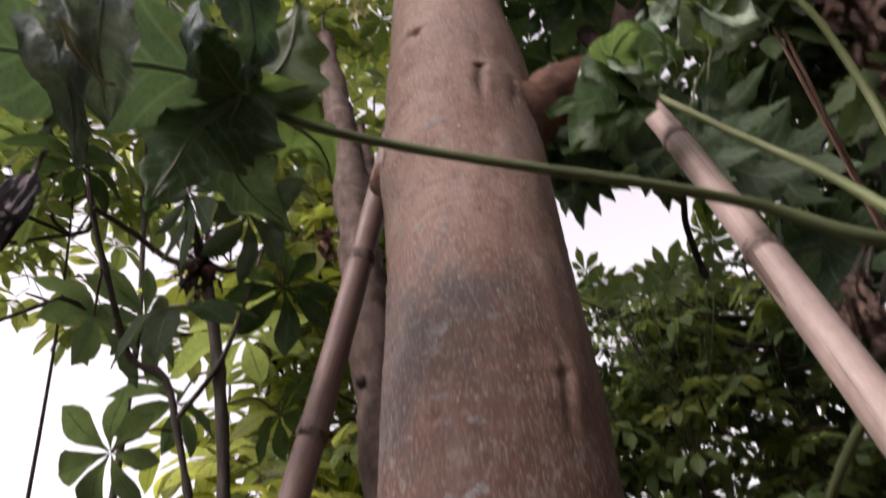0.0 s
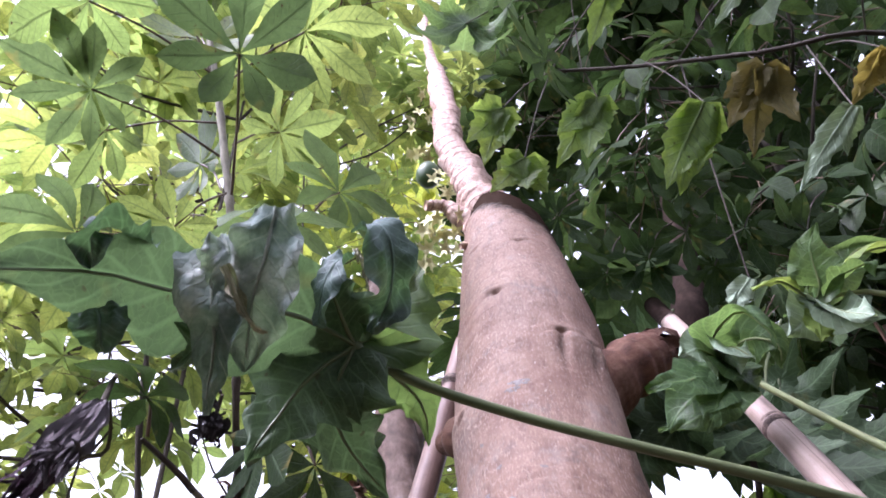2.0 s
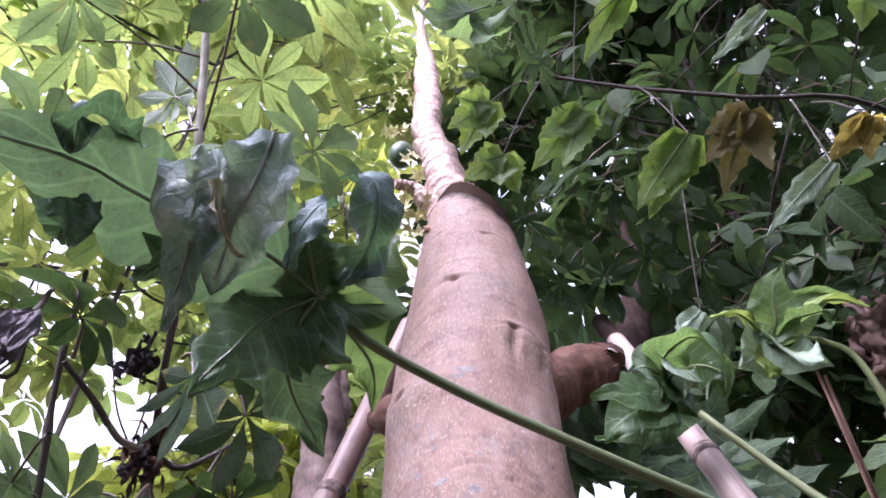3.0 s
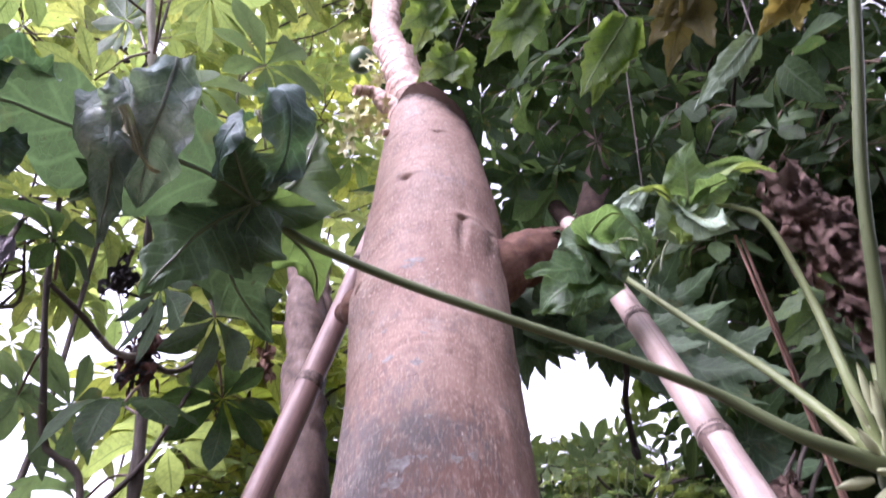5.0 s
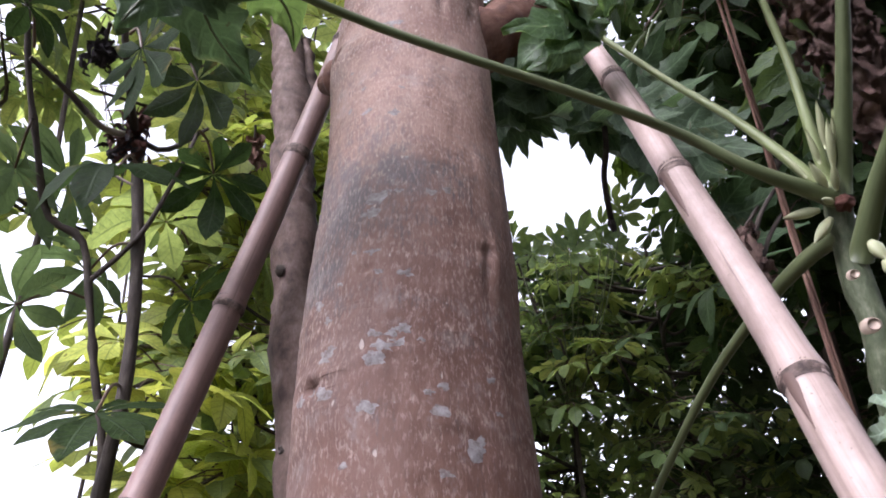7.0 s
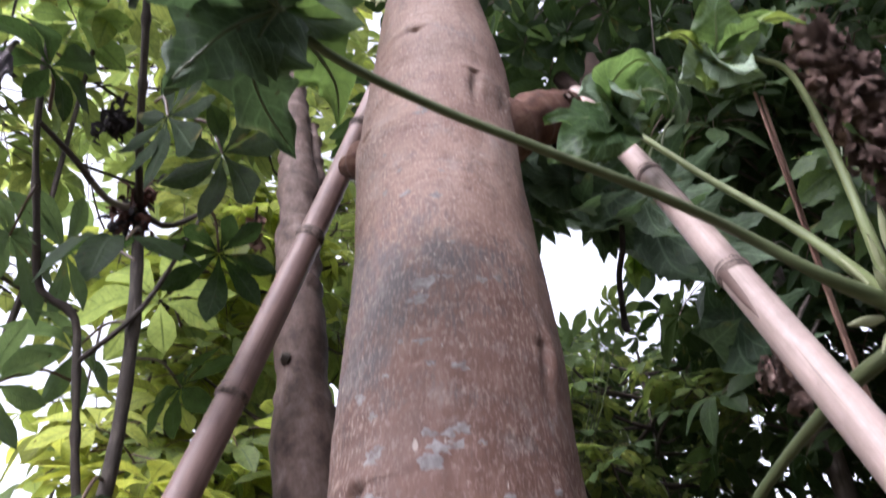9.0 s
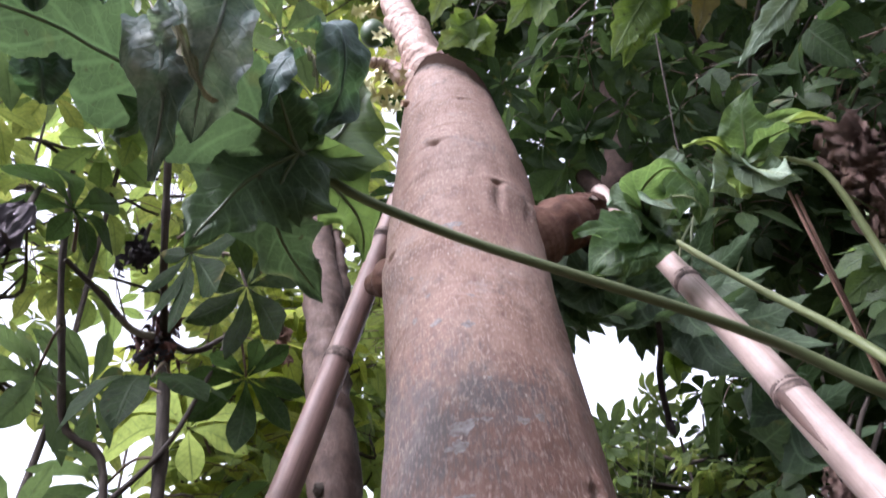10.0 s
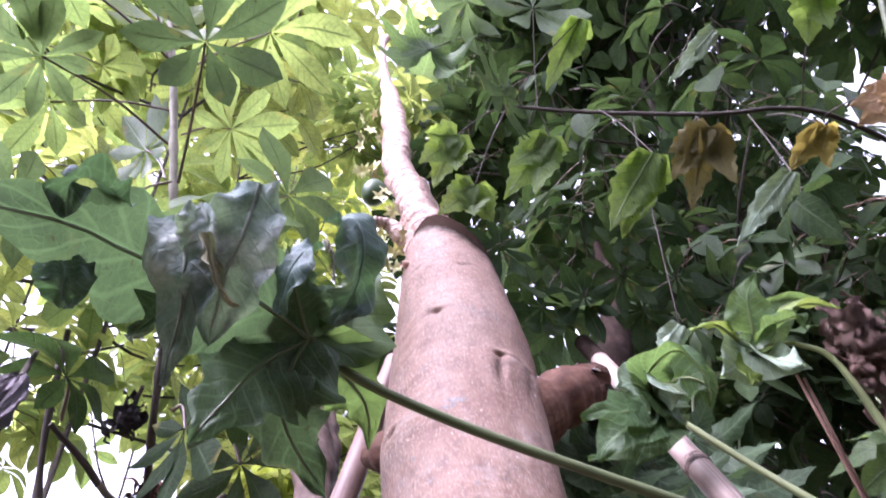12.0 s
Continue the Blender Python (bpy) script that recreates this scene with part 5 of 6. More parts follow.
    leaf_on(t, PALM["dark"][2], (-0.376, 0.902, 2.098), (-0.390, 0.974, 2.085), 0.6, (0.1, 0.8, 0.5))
    return t


build_sapling()


def hang_dead(at, size, seed, label, material, stretch, stalk_to, shreds=26, core=0.85, slim=0.26):
    """A withered leaf hanging from its stalk: a small creased core and many curled shreds."""
    at = Vector(at)
    t = thing("dead_leaf", at, label, "dead leaf")
    crumple(t, "crumpled_blade", at, size * core, material, seed, 9, "", stretch)
    rng = random.Random(seed)
    bm = bmesh.new()
    for k in range(shreds):
        q = at + Vector((rng.gauss(0, 0.42) * stretch[0], rng.gauss(0, 0.35) * stretch[1], rng.uniform(-0.5, 0.8) * stretch[2])) * size
        d = Vector((rng.gauss(0, 0.4), rng.gauss(0, 0.4), -1)) * size * rng.uniform(0.4, 0.8)
        c = Vector((rng.gauss(0, 1), rng.gauss(0, 1), rng.gauss(0, 0.5))) * size * 0.3
        blade(bm, [q, q + d * 0.5 + c, q + d + c * 0.3], size * rng.uniform(slim * 0.4, slim), (rng.gauss(0, 1), -1, rng.gauss(0, 0.5)),
              lambda s, u: max(0.15, math.sin(math.pi * min(0.96, s * 0.8 + 0.16))), 4, 8, rng.uniform(0.2, 0.9), size * 0.25, seed + k)
    part("frayed_blade", bm, material, t)
    part("stalk", tube([at, at.lerp(Vector(stalk_to), 0.5) + Vector((0, 0, 0.01)), Vector(stalk_to)], [0.004, 0.003], 8, 6), BARK_DARK, t)




def build_matted_leaf():
    """A withered leaf folded lengthwise: a matted grey sheet of long fibres over a dark purple fold."""
    t = thing("dead_leaf", (-0.390, 0.825, 2.035), "purple-grey matted dead leaf hanging in long folds", "dead leaf")
    top = Vector((-0.390, 0.825, 2.035))
    rng = random.Random(3)
    for name, ends, n, spread, wide, material, label in (("purple_fold", ((-0.418, 0.834, 1.980), (-0.447, 0.832, 1.911)), 26, 0.018, 0.0075, DEAD_PURPLE, "dark purple fold"),
                                                         ("grey_sheet", ((-0.386, 0.794, 1.976), (-0.384, 0.755, 1.902)), 64, 0.022, 0.0048, DEAD_GREY, "matted grey fibrous sheet")):
        bm = bmesh.new()
        for k in range(n):
            u = rng.uniform(-1, 1)
            off = Vector((u * spread, rng.gauss(0, 0.004), 0.10 * spread * rng.gauss(0, 1)))
            jig = lambda q: Vector((rng.gauss(0, q), rng.gauss(0, q), rng.gauss(0, q)))
            a, b = Vector(ends[0]), Vector(ends[1])
            pts = [top + off * 0.35, top.lerp(a, 0.5) + off * 0.8 + jig(0.003), a + off + jig(0.003), a.lerp(b, 0.5) + off * 1.1 + jig(0.004), b + off * 1.15 + jig(0.006) + Vector((0, 0, rng.uniform(-0.012, 0.03)))]
            blade(bm, pts, wide * rng.uniform(0.5, 1.1), (rng.gauss(0, 0.5), -1, rng.gauss(0, 0.3)), lambda s, u: max(0.12, min(1, 0.35 + 2.2 * s) * (1 - 0.75 * max(0, s - 0.55) / 0.45)), 4, 16, rng.uniform(-0.6, 0.8), 0.006, k)
        part(name, bm, material, t, label)
    part("stalk", tube([top - Vector((0, 0, 0.01)), (-0.408, 0.866, 2.095), (-0.429, 0.911, 2.143)], [0.004, 0.003], 8, 6), BARK_DARK, t)


build_matted_leaf()
hang_dead((-0.346, 1.095, 2.180), 0.030, 4, "small shrivelled dark leaf hanging from a twig", DEAD, (0.8, 0.7, 1.3), (-0.333, 1.067, 2.221))
hang_dead((-0.170, 1.620, 2.341), 0.036, 8, "dry orange-brown leaf caught among the shrubs", DRY_RED, (0.6, 0.5, 1.4), (-0.168, 1.585, 2.395))
for at, size, sd in (((0.608, 0.951, 1.791), 0.034, 9), ((0.618, 0.960, 1.758), 0.030, 10), ((0.589, 0.970, 1.773), 0.022, 11)):
    hang_dead(at, size, sd, "dry brown leaf hanging behind the bamboo pole", DRY, (0.7, 0.5, 1.5), Vector(at) + Vector((0.06, 0, 0.10)))


# ---- the young papaya on the right, with the long leaf stalk across ----
def lobed_leaf(parent, centre, lobes, mats, name="leaf", label="", hung=(), form=None, wave=0.022):
    """A papaya leaf from its stalk's end; every lobe has its line, width, upper side and material."""
    bm = bmesh.new()
    for k, (pts, width, up, mat) in enumerate(lobes):
        line = [Vector(centre)] + [Vector(p) for p in pts]
        blade(bm, line, width, up, form or toothed(k * 0.9, 0.36, 2.6), 8, 30, 0.08, wave, k + 3, mat)
        # veins standing out of the lobe's back
        mid = spline(line, 12)
        tube([p - Vector(up).normalized() * 0.0015 for p in mid[:-1]], [0.0026, 0.0009], 11, 5, bm=bm, mat=len(mats) - 1, cap=False)
    for k, (pts, width, up, mat, *shape) in enumerate(hung):
        before = len(bm.verts)
        blade(bm, pts, width, up, shape[0] if shape else flap, 16, 44, 0.20, 0.016, k + 21, mat)
        bm.verts.ensure_lookup_table()
        for v in bm.verts[before:]:
            v.co += Vector(up).normalized() * (0.0026 * noise.noise(v.co * 75) + 0.0040 * noise.noise(v.co * 32))
        mid = spline(pts, 12)
        tube([p + Vector(up).normalized() * 0.001 for p in mid[:-1]], [0.0018, 0.0008], 11, 5, bm=bm, mat=mat, cap=False)
    for v in bm.verts:
        v.co += Vector((noise.noise(v.co * 60), noise.noise(v.co * 60 + Vector((9, 0, 0))), noise.noise(v.co * 60 + Vector((0, 9, 0))))) * 0.0011
    return part(name, bm, mats, parent, label)


def build_young_papaya():
    joint = Vector((0.572, 0.716, 1.738))
    t = thing("young_papaya", (0.66, 0.66, 0), "young green papaya with long leaf stalks and flower buds", "papaya plant")

    def ridges(a, v, p, r):
        return 0.0025 * max(0, math.sin(v * 70 + a)) ** 4 + 0.002 * noise.noise(p * 30)
    limb(t, [(0.66, 0.66, -0.03), (0.64, 0.70, 0.8), (0.592, 0.735, 1.40), (0.587, 0.733, 1.595), (0.582, 0.735, 1.678), joint + Vector((0.006, 0.006, 0.012))], [0.028, 0.025, 0.021, 0.0195, 0.018, 0.013], YOUNG_STEM, "stem", 80, 20, "green ridged stem", ridges)
    for at, r in (((0.5748, 0.7172, 1.600), 0.012), ((0.5715, 0.7195, 1.655), 0.009), ((0.578, 0.718, 1.540), 0.011)):
        q = Vector(at)
        part("leaf_scar", tube([q + Vector((0.006, 0.012, 0)), q + Vector((0.0026, 0.0052, 0)), q + Vector((0.0018, 0.0036, 0)), q + Vector((0.0016, 0.0032, 0))], [r, r * 0.92, r * 0.8, r * 0.5], 8, 14), LEAF_SCAR, t, "pale round leaf scar")
    base = Vector((-0.073, 0.630, 1.948))
    limb(t, [joint, (0.484, 0.708, 1.763), (0.412, 0.714, 1.808), (0.311, 0.698, 1.836), (0.194, 0.688, 1.867), (0.077, 0.682, 1.903), (-0.024, 0.660, 1.931), base], [0.0105, 0.0066, 0.0058, 0.0053, 0.0051, 0.0050, 0.0046], PETIOLE, "petiole", 60, 12, "long green leaf stalk")
    c2 = Vector((0.399, 0.862, 2.075))
    limb(t, [joint + Vector((-0.006, 0.004, 0.012)), (0.541, 0.731, 1.794), (0.511, 0.768, 1.873), (0.461, 0.818, 1.969), c2], [0.0078, 0.0054, 0.0046, 0.0042], PETIOLE_PALE, "petiole", 30, 10, "pale green leaf stalk")
    c3 = (0.490, 0.705, 2.072)
    limb(t, [joint + Vector((-0.004, 0, 0.01)), (0.554, 0.704, 1.825), (0.550, 0.706, 1.936), (0.523, 0.697, 2.043), c3], [0.0080, 0.0054, 0.0046, 0.0030], PETIOLE_PALE, "petiole", 30, 10, "pale green leaf stalk")
    limb(t, [joint + Vector((0.012, 0.0, 0.02)), (0.596, 0.718, 1.822), (0.615, 0.726, 1.892), (0.618, 0.718, 1.990)], [0.006, 0.0045, 0.0040, 0.0036], PETIOLE_PALE, "petiole", 20, 10)
    limb(t, [joint + Vector((0.003, -0.005, 0.004)), (0.562, 0.639, 1.857), (0.548, 0.567, 1.982), (0.550, 0.495, 2.111), (0.552, 0.417, 2.258), (0.555, 0.343, 2.411)], [0.0105, 0.0070, 0.0066, 0.0064, 0.006], PETIOLE, "petiole", 36, 12)
    limb(t, [(0.586, 0.725, 1.672), (0.584, 0.702, 1.695), (0.580, 0.655, 1.736), (0.574, 0.552, 1.805), (0.585, 0.42, 1.86)], [0.013, 0.0095, 0.0088, 0.008], PETIOLE, "petiole", 20, 12)
    limb(t, [(0.578, 0.728, 1.700), (0.567, 0.760, 1.700), (0.545, 0.828, 1.673), (0.516, 0.941, 1.611), (0.483, 1.051, 1.514), (0.453, 1.147, 1.410), (0.42, 1.24, 1.29)], [0.0105, 0.0066, 0.0054, 0.0052, 0.005], PETIOLE, "petiole", 30, 10, "drooping green leaf stalk")
    # the great drooping leaf at the end of the long stalk
    # lobes of material 5 have their backlight put into a lighter green
    deep, mild = 0, 1
    face = (0.1, 0.75, 0.5)
    lobed_leaf(t, base, [
        ([(-0.117, 0.582, 1.942), (-0.185, 0.508, 1.899), (-0.220, 0.438, 1.854), (-0.259, 0.369, 1.788)], 0.062, (-0.3, 0.6, 0.7), deep),
        ([(-0.109, 0.626, 1.910), (-0.135, 0.627, 1.866), (-0.153, 0.629, 1.828)], 0.062, face, deep),
        ([(-0.088, 0.641, 1.904), (-0.083, 0.669, 1.877), (-0.044, 0.716, 1.843)], 0.056, face, deep),
        ([(-0.042, 0.644, 1.985), (-0.028, 0.650, 2.030), (-0.020, 0.643, 2.084)], 0.056, (0.1, 0.9, 0.3), 5),
        ([(-0.041, 0.663, 1.940), (-0.013, 0.705, 1.934), (-0.007, 0.741, 1.912)], 0.044, (0.0, 0.75, 0.6), 5),
        ([(-0.089, 0.585, 1.965), (-0.100, 0.567, 1.998)], 0.040, (0.0, 0.9, 0.3), deep),
        ([(-0.119, 0.617, 1.996), (-0.142, 0.604, 2.065)], 0.036, (0.1, 0.9, 0.2), 5),
    ], hung=[
        ([(-0.111, 0.437, 1.914), (-0.115, 0.448, 1.877), (-0.124, 0.470, 1.854), (-0.131, 0.507, 1.824)], 0.027, (0.10, -0.9, -0.35), mild, sheet),
        ([(-0.158, 0.455, 1.896), (-0.150, 0.465, 1.854), (-0.149, 0.489, 1.831), (-0.156, 0.519, 1.798)], 0.026, (-0.25, -0.85, -0.3), mild, flap),
        ([(-0.148, 0.448, 1.898), (-0.140, 0.452, 1.880), (-0.138, 0.470, 1.862)], 0.020, (0.1, -0.9, -0.2), mild, ovate),
        ([(-0.137, 0.438, 1.857), (-0.130, 0.450, 1.845), (-0.121, 0.464, 1.831), (-0.112, 0.474, 1.830)], 0.0052, (0.3, -0.9, -0.3), 4),
        ([(-0.058, 0.520, 1.985), (-0.040, 0.508, 1.970), (-0.033, 0.520, 1.945), (-0.038, 0.548, 1.925), (-0.052, 0.570, 1.912)], 0.027, (0.35, -0.8, 0.3), 2, ovate),
        ([(-0.070, 0.534, 1.966), (-0.082, 0.532, 1.952), (-0.092, 0.545, 1.934), (-0.096, 0.570, 1.918)], 0.023, (-0.5, -0.8, 0.2), 2, ovate),
        ([(-0.066, 0.530, 1.968), (-0.058, 0.530, 1.950), (-0.054, 0.540, 1.932)], 0.0030, (0.2, -0.9, -0.2), 4),
        ([(-0.196, 0.446, 1.892), (-0.205, 0.416, 1.874), (-0.214, 0.408, 1.860), (-0.218, 0.430, 1.853)], 0.017, (0, -0.7, 0.7), 2, ovate),
        ([(-0.225, 0.463, 1.847), (-0.216, 0.460, 1.829), (-0.216, 0.475, 1.818)], 0.018, (0, -0.9, 0.3), 2, ovate),
        ([(-0.154, 0.510, 1.880), (-0.172, 0.518, 1.858), (-0.189, 0.529, 1.842)], 0.030, (0, -0.7, 0.5), deep, ovate),
    ], mats=(LEAF_PAPAYA_DEEP, LEAF_MILDEW, LEAF_BLUE, LEAF_PAPAYA_DEEP, LEAF_CREAM, LEAF_PAPAYA, PETIOLE), label="large drooping dark green papaya leaf with curled mildewed lobes")
    # the leaf beside the bleached pole
    low = (-0.15, -0.95, 0.22)
    lobed_leaf(t, (0.352, 0.818, 2.068), [
        ([(0.312, 0.783, 2.057), (0.281, 0.769, 2.038)], 0.038, (-0.2, -0.9, -0.2), 1),
        ([(0.298, 0.797, 2.025), (0.262, 0.790, 2.016), (0.242, 0.798, 2.012)], 0.035, low, 0),
        ([(0.308, 0.811, 2.017), (0.280, 0.821, 1.996), (0.268, 0.835, 1.979)], 0.049, low, 0),
        ([(0.333, 0.802, 2.016), (0.310, 0.798, 1.977), (0.301, 0.811, 1.961)], 0.043, (0.1, -0.95, 0.2), 0),
        ([(0.326, 0.762, 2.061), (0.346, 0.724, 2.065), (0.364, 0.715, 2.030), (0.372, 0.725, 2.010)], 0.032, (0.2, -0.6, 0.7), 0),
        ([(0.335, 0.751, 2.034), (0.349, 0.738, 2.007)], 0.032, (0, 0.9, 0.3), 1),
        ([(0.371, 0.777, 2.067), (0.392, 0.759, 2.042), (0.394, 0.774, 2.020)], 0.032, (0, 0.7, 0.6), 0),
        ([(0.376, 0.801, 2.121), (0.392, 0.791, 2.158)], 0.019, (0.5, -0.8, 0.2), 1),
        ([(0.356, 0.800, 2.040), (0.372, 0.800, 2.005)], 0.041, (0.3, -0.9, 0.2), 0),
        ([(0.310, 0.830, 2.000), (0.262, 0.850, 1.990)], 0.038, (-0.1, -0.9, 0.3), 0),
    ], (LEAF_FRESH, LEAF_BACK, PETIOLE_PALE), label="mid-green papaya leaf with folded lobes", form=lobe, wave=0.014)
    limb(t, [c2, (0.372, 0.840, 2.072), (0.352, 0.818, 2.068)], [0.0042, 0.0036], PETIOLE_PALE, "petiole_end", 6, 8)
    limb(t, [c3, (0.460, 0.712, 2.074), (0.429, 0.712, 2.062)], [0.0030, 0.0018], PETIOLE_PALE, "petiole_end", 6, 8)
    lobed_leaf(t, (0.429, 0.710, 2.062), [
        ([(0.425, 0.685, 2.064), (0.418, 0.660, 2.095), (0.425, 0.637, 2.114)], 0.031, (-0.5, -0.8, 0.1), 0),
        ([(0.402, 0.702, 2.030), (0.374, 0.699, 2.006)], 0.036, (0.1, -0.9, -0.35), 1),
        ([(0.428, 0.678, 2.020), (0.444, 0.655, 1.992)], 0.039, (0.2, -0.85, -0.4), 1),
        ([(0.412, 0.700, 2.020), (0.405, 0.698, 1.996)], 0.031, (0.0, -0.9, -0.2), 2),
        ([(0.435, 0.697, 2.035), (0.471, 0.678, 2.009)], 0.030, (0.15, -0.85, -0.45), 1),
        ([(0.389, 0.693, 2.079), (0.360, 0.705, 2.080)], 0.010, (0, -0.3, 1), 2),
        ([(0.470, 0.694, 2.103), (0.502, 0.669, 2.106), (0.533, 0.658, 2.090)], 0.018, (0, -0.5, 0.9), 2),
        ([(0.446, 0.668, 2.065), (0.459, 0.640, 2.053), (0.460, 0.648, 2.038)], 0.026, (0.2, -0.9, 0.3), 0),
        ([(0.475, 0.708, 2.110), (0.510, 0.706, 2.142), (0.542, 0.687, 2.137)], 0.029, (0, 0.9, 0.3), 0),
        ([(0.410, 0.712, 2.050), (0.392, 0.722, 2.050)], 0.023, (0, -0.9, 0.3), 0),
    ], (LEAF_FRESH, LEAF_BACK, LEAF_YOUNG, PETIOLE_PALE), label="young papaya leaf showing its pale back", form=lobe, wave=0.012)
    for k, (at, s, mesh) in enumerate((((0.618, 0.735, 1.955), 0.42, 0), ((0.622, 0.760, 1.905), 0.36, 1), ((0.640, 0.790, 1.985), 0.40, 2))):
        put_leaf(t, PAPAYA["mid"][mesh], at, (-0.3, -0.2, 0.3 - k), (0.2, -0.8, 0.6), s)
    # the leaf edge low on the right
    lobed_leaf(t, (0.571, 0.673, 1.498), [
        ([(0.540, 0.669, 1.507), (0.514, 0.675, 1.512)], 0.030, (0, -0.7, 0.7), 0),
        ([(0.542, 0.672, 1.491), (0.510, 0.684, 1.481)], 0.036, (0, -0.7, 0.7), 0),
    ], (LEAF_BACK, PETIOLE_PALE))
    # buds, bracts and a flower stalk round the top
    rng = random.Random(8)
    for at, r, l in (((0.549, 0.680, 1.800), 0.0046, 0.034), ((0.556, 0.684, 1.781), 0.0050, 0.034), ((0.539, 0.727, 1.726), 0.0060, 0.030), ((0.552, 0.721, 1.706), 0.0066, 0.032), ((0.561, 0.684, 1.787), 0.0040, 0.030),
                     ((0.541, 0.724, 1.780), 0.0032, 0.026), ((0.548, 0.702, 1.755), 0.0052, 0.024), ((0.546, 0.696, 1.785), 0.0036, 0.026), ((0.551, 0.703, 1.728), 0.0042, 0.022), ((0.578, 0.690, 1.668), 0.0075, 0.026), ((0.582, 0.684, 1.645), 0.0075, 0.024), ((0.560, 0.696, 1.750), 0.0048, 0.022)):
        at = Vector(at)
        d = (at - joint).normalized() + Vector((0, 0, 0.2))
        part("flower_bud", tube([at - d * l * 0.5, at, at + d * l * 0.5, at + d * l * 0.8], [r * 0.5, r, r * 0.8, r * 0.15], 8, 10), BUD, t, "cream green flower bud")
    crumple(t, "dead_bract", (0.568, 0.702, 1.726), 0.014, BRACT, 41, 0)
    return t


YOUNG_STEM = plain_bark("young_green_stem", (0.050, 0.064, 0.034), (0.095, 0.115, 0.062), (0.24, 0.25, 0.17), 55, 0.7, 0.6, 0.8)
LEAF_SCAR = stalk("pale_leaf_scar", (0.34, 0.26, 0.20), (0.50, 0.40, 0.32), 0.7)
LEAF_CREAM = leaf("withered_leaf_edge", (0.30, 0.29, 0.20), (0.34, 0.32, 0.22), (0.10, 0.14, 0.05), (0.12, 0.15, 0.06), 0.2, 0.6, 0.8)
LEAF_BLUE = leaf("curled_leaf_dark_blue_green", (0.085, 0.130, 0.120), (0.110, 0.160, 0.145), (0.06, 0.12, 0.04), (0.07, 0.14, 0.04), 0.3, 0.3, 0.6, vein=1.3, net=90)
build_young_papaya()


# ---- hanging things beside the bleached pole ----
def build_hanging_stalk():
    t = thing("dead_leaf_stalk", (0.505, 1.165, 2.235), "dark dried leaf stalk hanging down", "dead stalk")
    part("stalk", tube([(0.505, 1.165, 2.235), (0.524, 1.190, 2.185), (0.540, 1.232, 2.140), (0.549, 1.284, 2.104), (0.577, 1.347, 2.045)], [0.0055, 0.0056, 0.006, 0.0062], 24, 10), DEAD, t)
    part("swollen_foot", tube([(0.576, 1.345, 2.050), (0.579, 1.349, 2.036), (0.584, 1.353, 2.024)], [0.0062, 0.0085, 0.005], 10, 10), DEAD, t)


build_hanging_stalk()


def build_dry_stalk():
    t = thing("dry_stalk", (0.60, 0.55, 0), "thin split reddish-brown dry stalk standing upright", "dry stalk")
    top, low = Vector((0.528, 0.765, 2.075)), Vector((0.580, 0.812, 1.735))
    end = Vector((0.594, 0.813, 1.542))
    for dx in (-0.0030, 0.0034):
        o = Vector((dx, dx * 0.4, 0))
        part("split_half", tube([top + o * 2, top.lerp(low, 0.5) + o, low + o, end + o, end + (end - low) * 1.5 + o, Vector((0.60, 0.55, 0.0)) + o], [0.0020, 0.0027, 0.0031, 0.0035, 0.005], 50, 8), DRY_RED, t)


build_dry_stalk()


def build_dead_column():
    """The ragged brown mass of dried leaf hanging by the young papaya."""
    a, b = Vector((0.556, 0.690, 2.100)), Vector((0.662, 0.706, 1.810))
    t = thing("dried_leaf_bundle", b, "ragged brown bundle of dried crumpled leaf", "dead leaf")

    def ragged(ang, v, p, r):
        return 0.018 * abs(noise.noise(p * 22)) + 0.012 * noise.noise(p * 50) + 0.008 * noise.noise(p * 95)
    part("bundle_core", tube([a, a.lerp(b, 0.5) + Vector((0, 0.01, 0.012)), b], [0.012, 0.024, 0.027, 0.018], 80, 40, ragged), DRY_DARK, t)
    rng = random.Random(12)
    for k in range(260):
        s = rng.random()
        c = a.lerp(b, s)
        d = Vector((rng.gauss(0, 1), rng.gauss(-0.6, 1), rng.gauss(0, 1))).normalized()
        q = c + d * (0.024 + 0.014 * math.sin(math.pi * s))
        side = ((b - a).normalized() * rng.choice((-1, 1)) + Vector((rng.gauss(0, 0.5), rng.gauss(0, 0.5), rng.gauss(0, 0.5)))).normalized()
        bm = bmesh.new()
        blade(bm, [q - side * 0.016 - d * 0.008, q + d * 0.006, q + side * 0.020 + d * rng.uniform(-0.004, 0.010)], rng.uniform(0.004, 0.0085), d + Vector((rng.gauss(0, 0.5), rng.gauss(0, 0.5), rng.gauss(0, 0.5))), lambda s, u: max(0.35, math.sin(math.pi * min(0.9, s * 0.7 + 0.22))) * (1 + 0.3 * math.sin(s * 23 + u)), 4, 7, 0.4, 0.010, k)
        part("flake", bm, DRY_DARK, t)


build_dead_column()


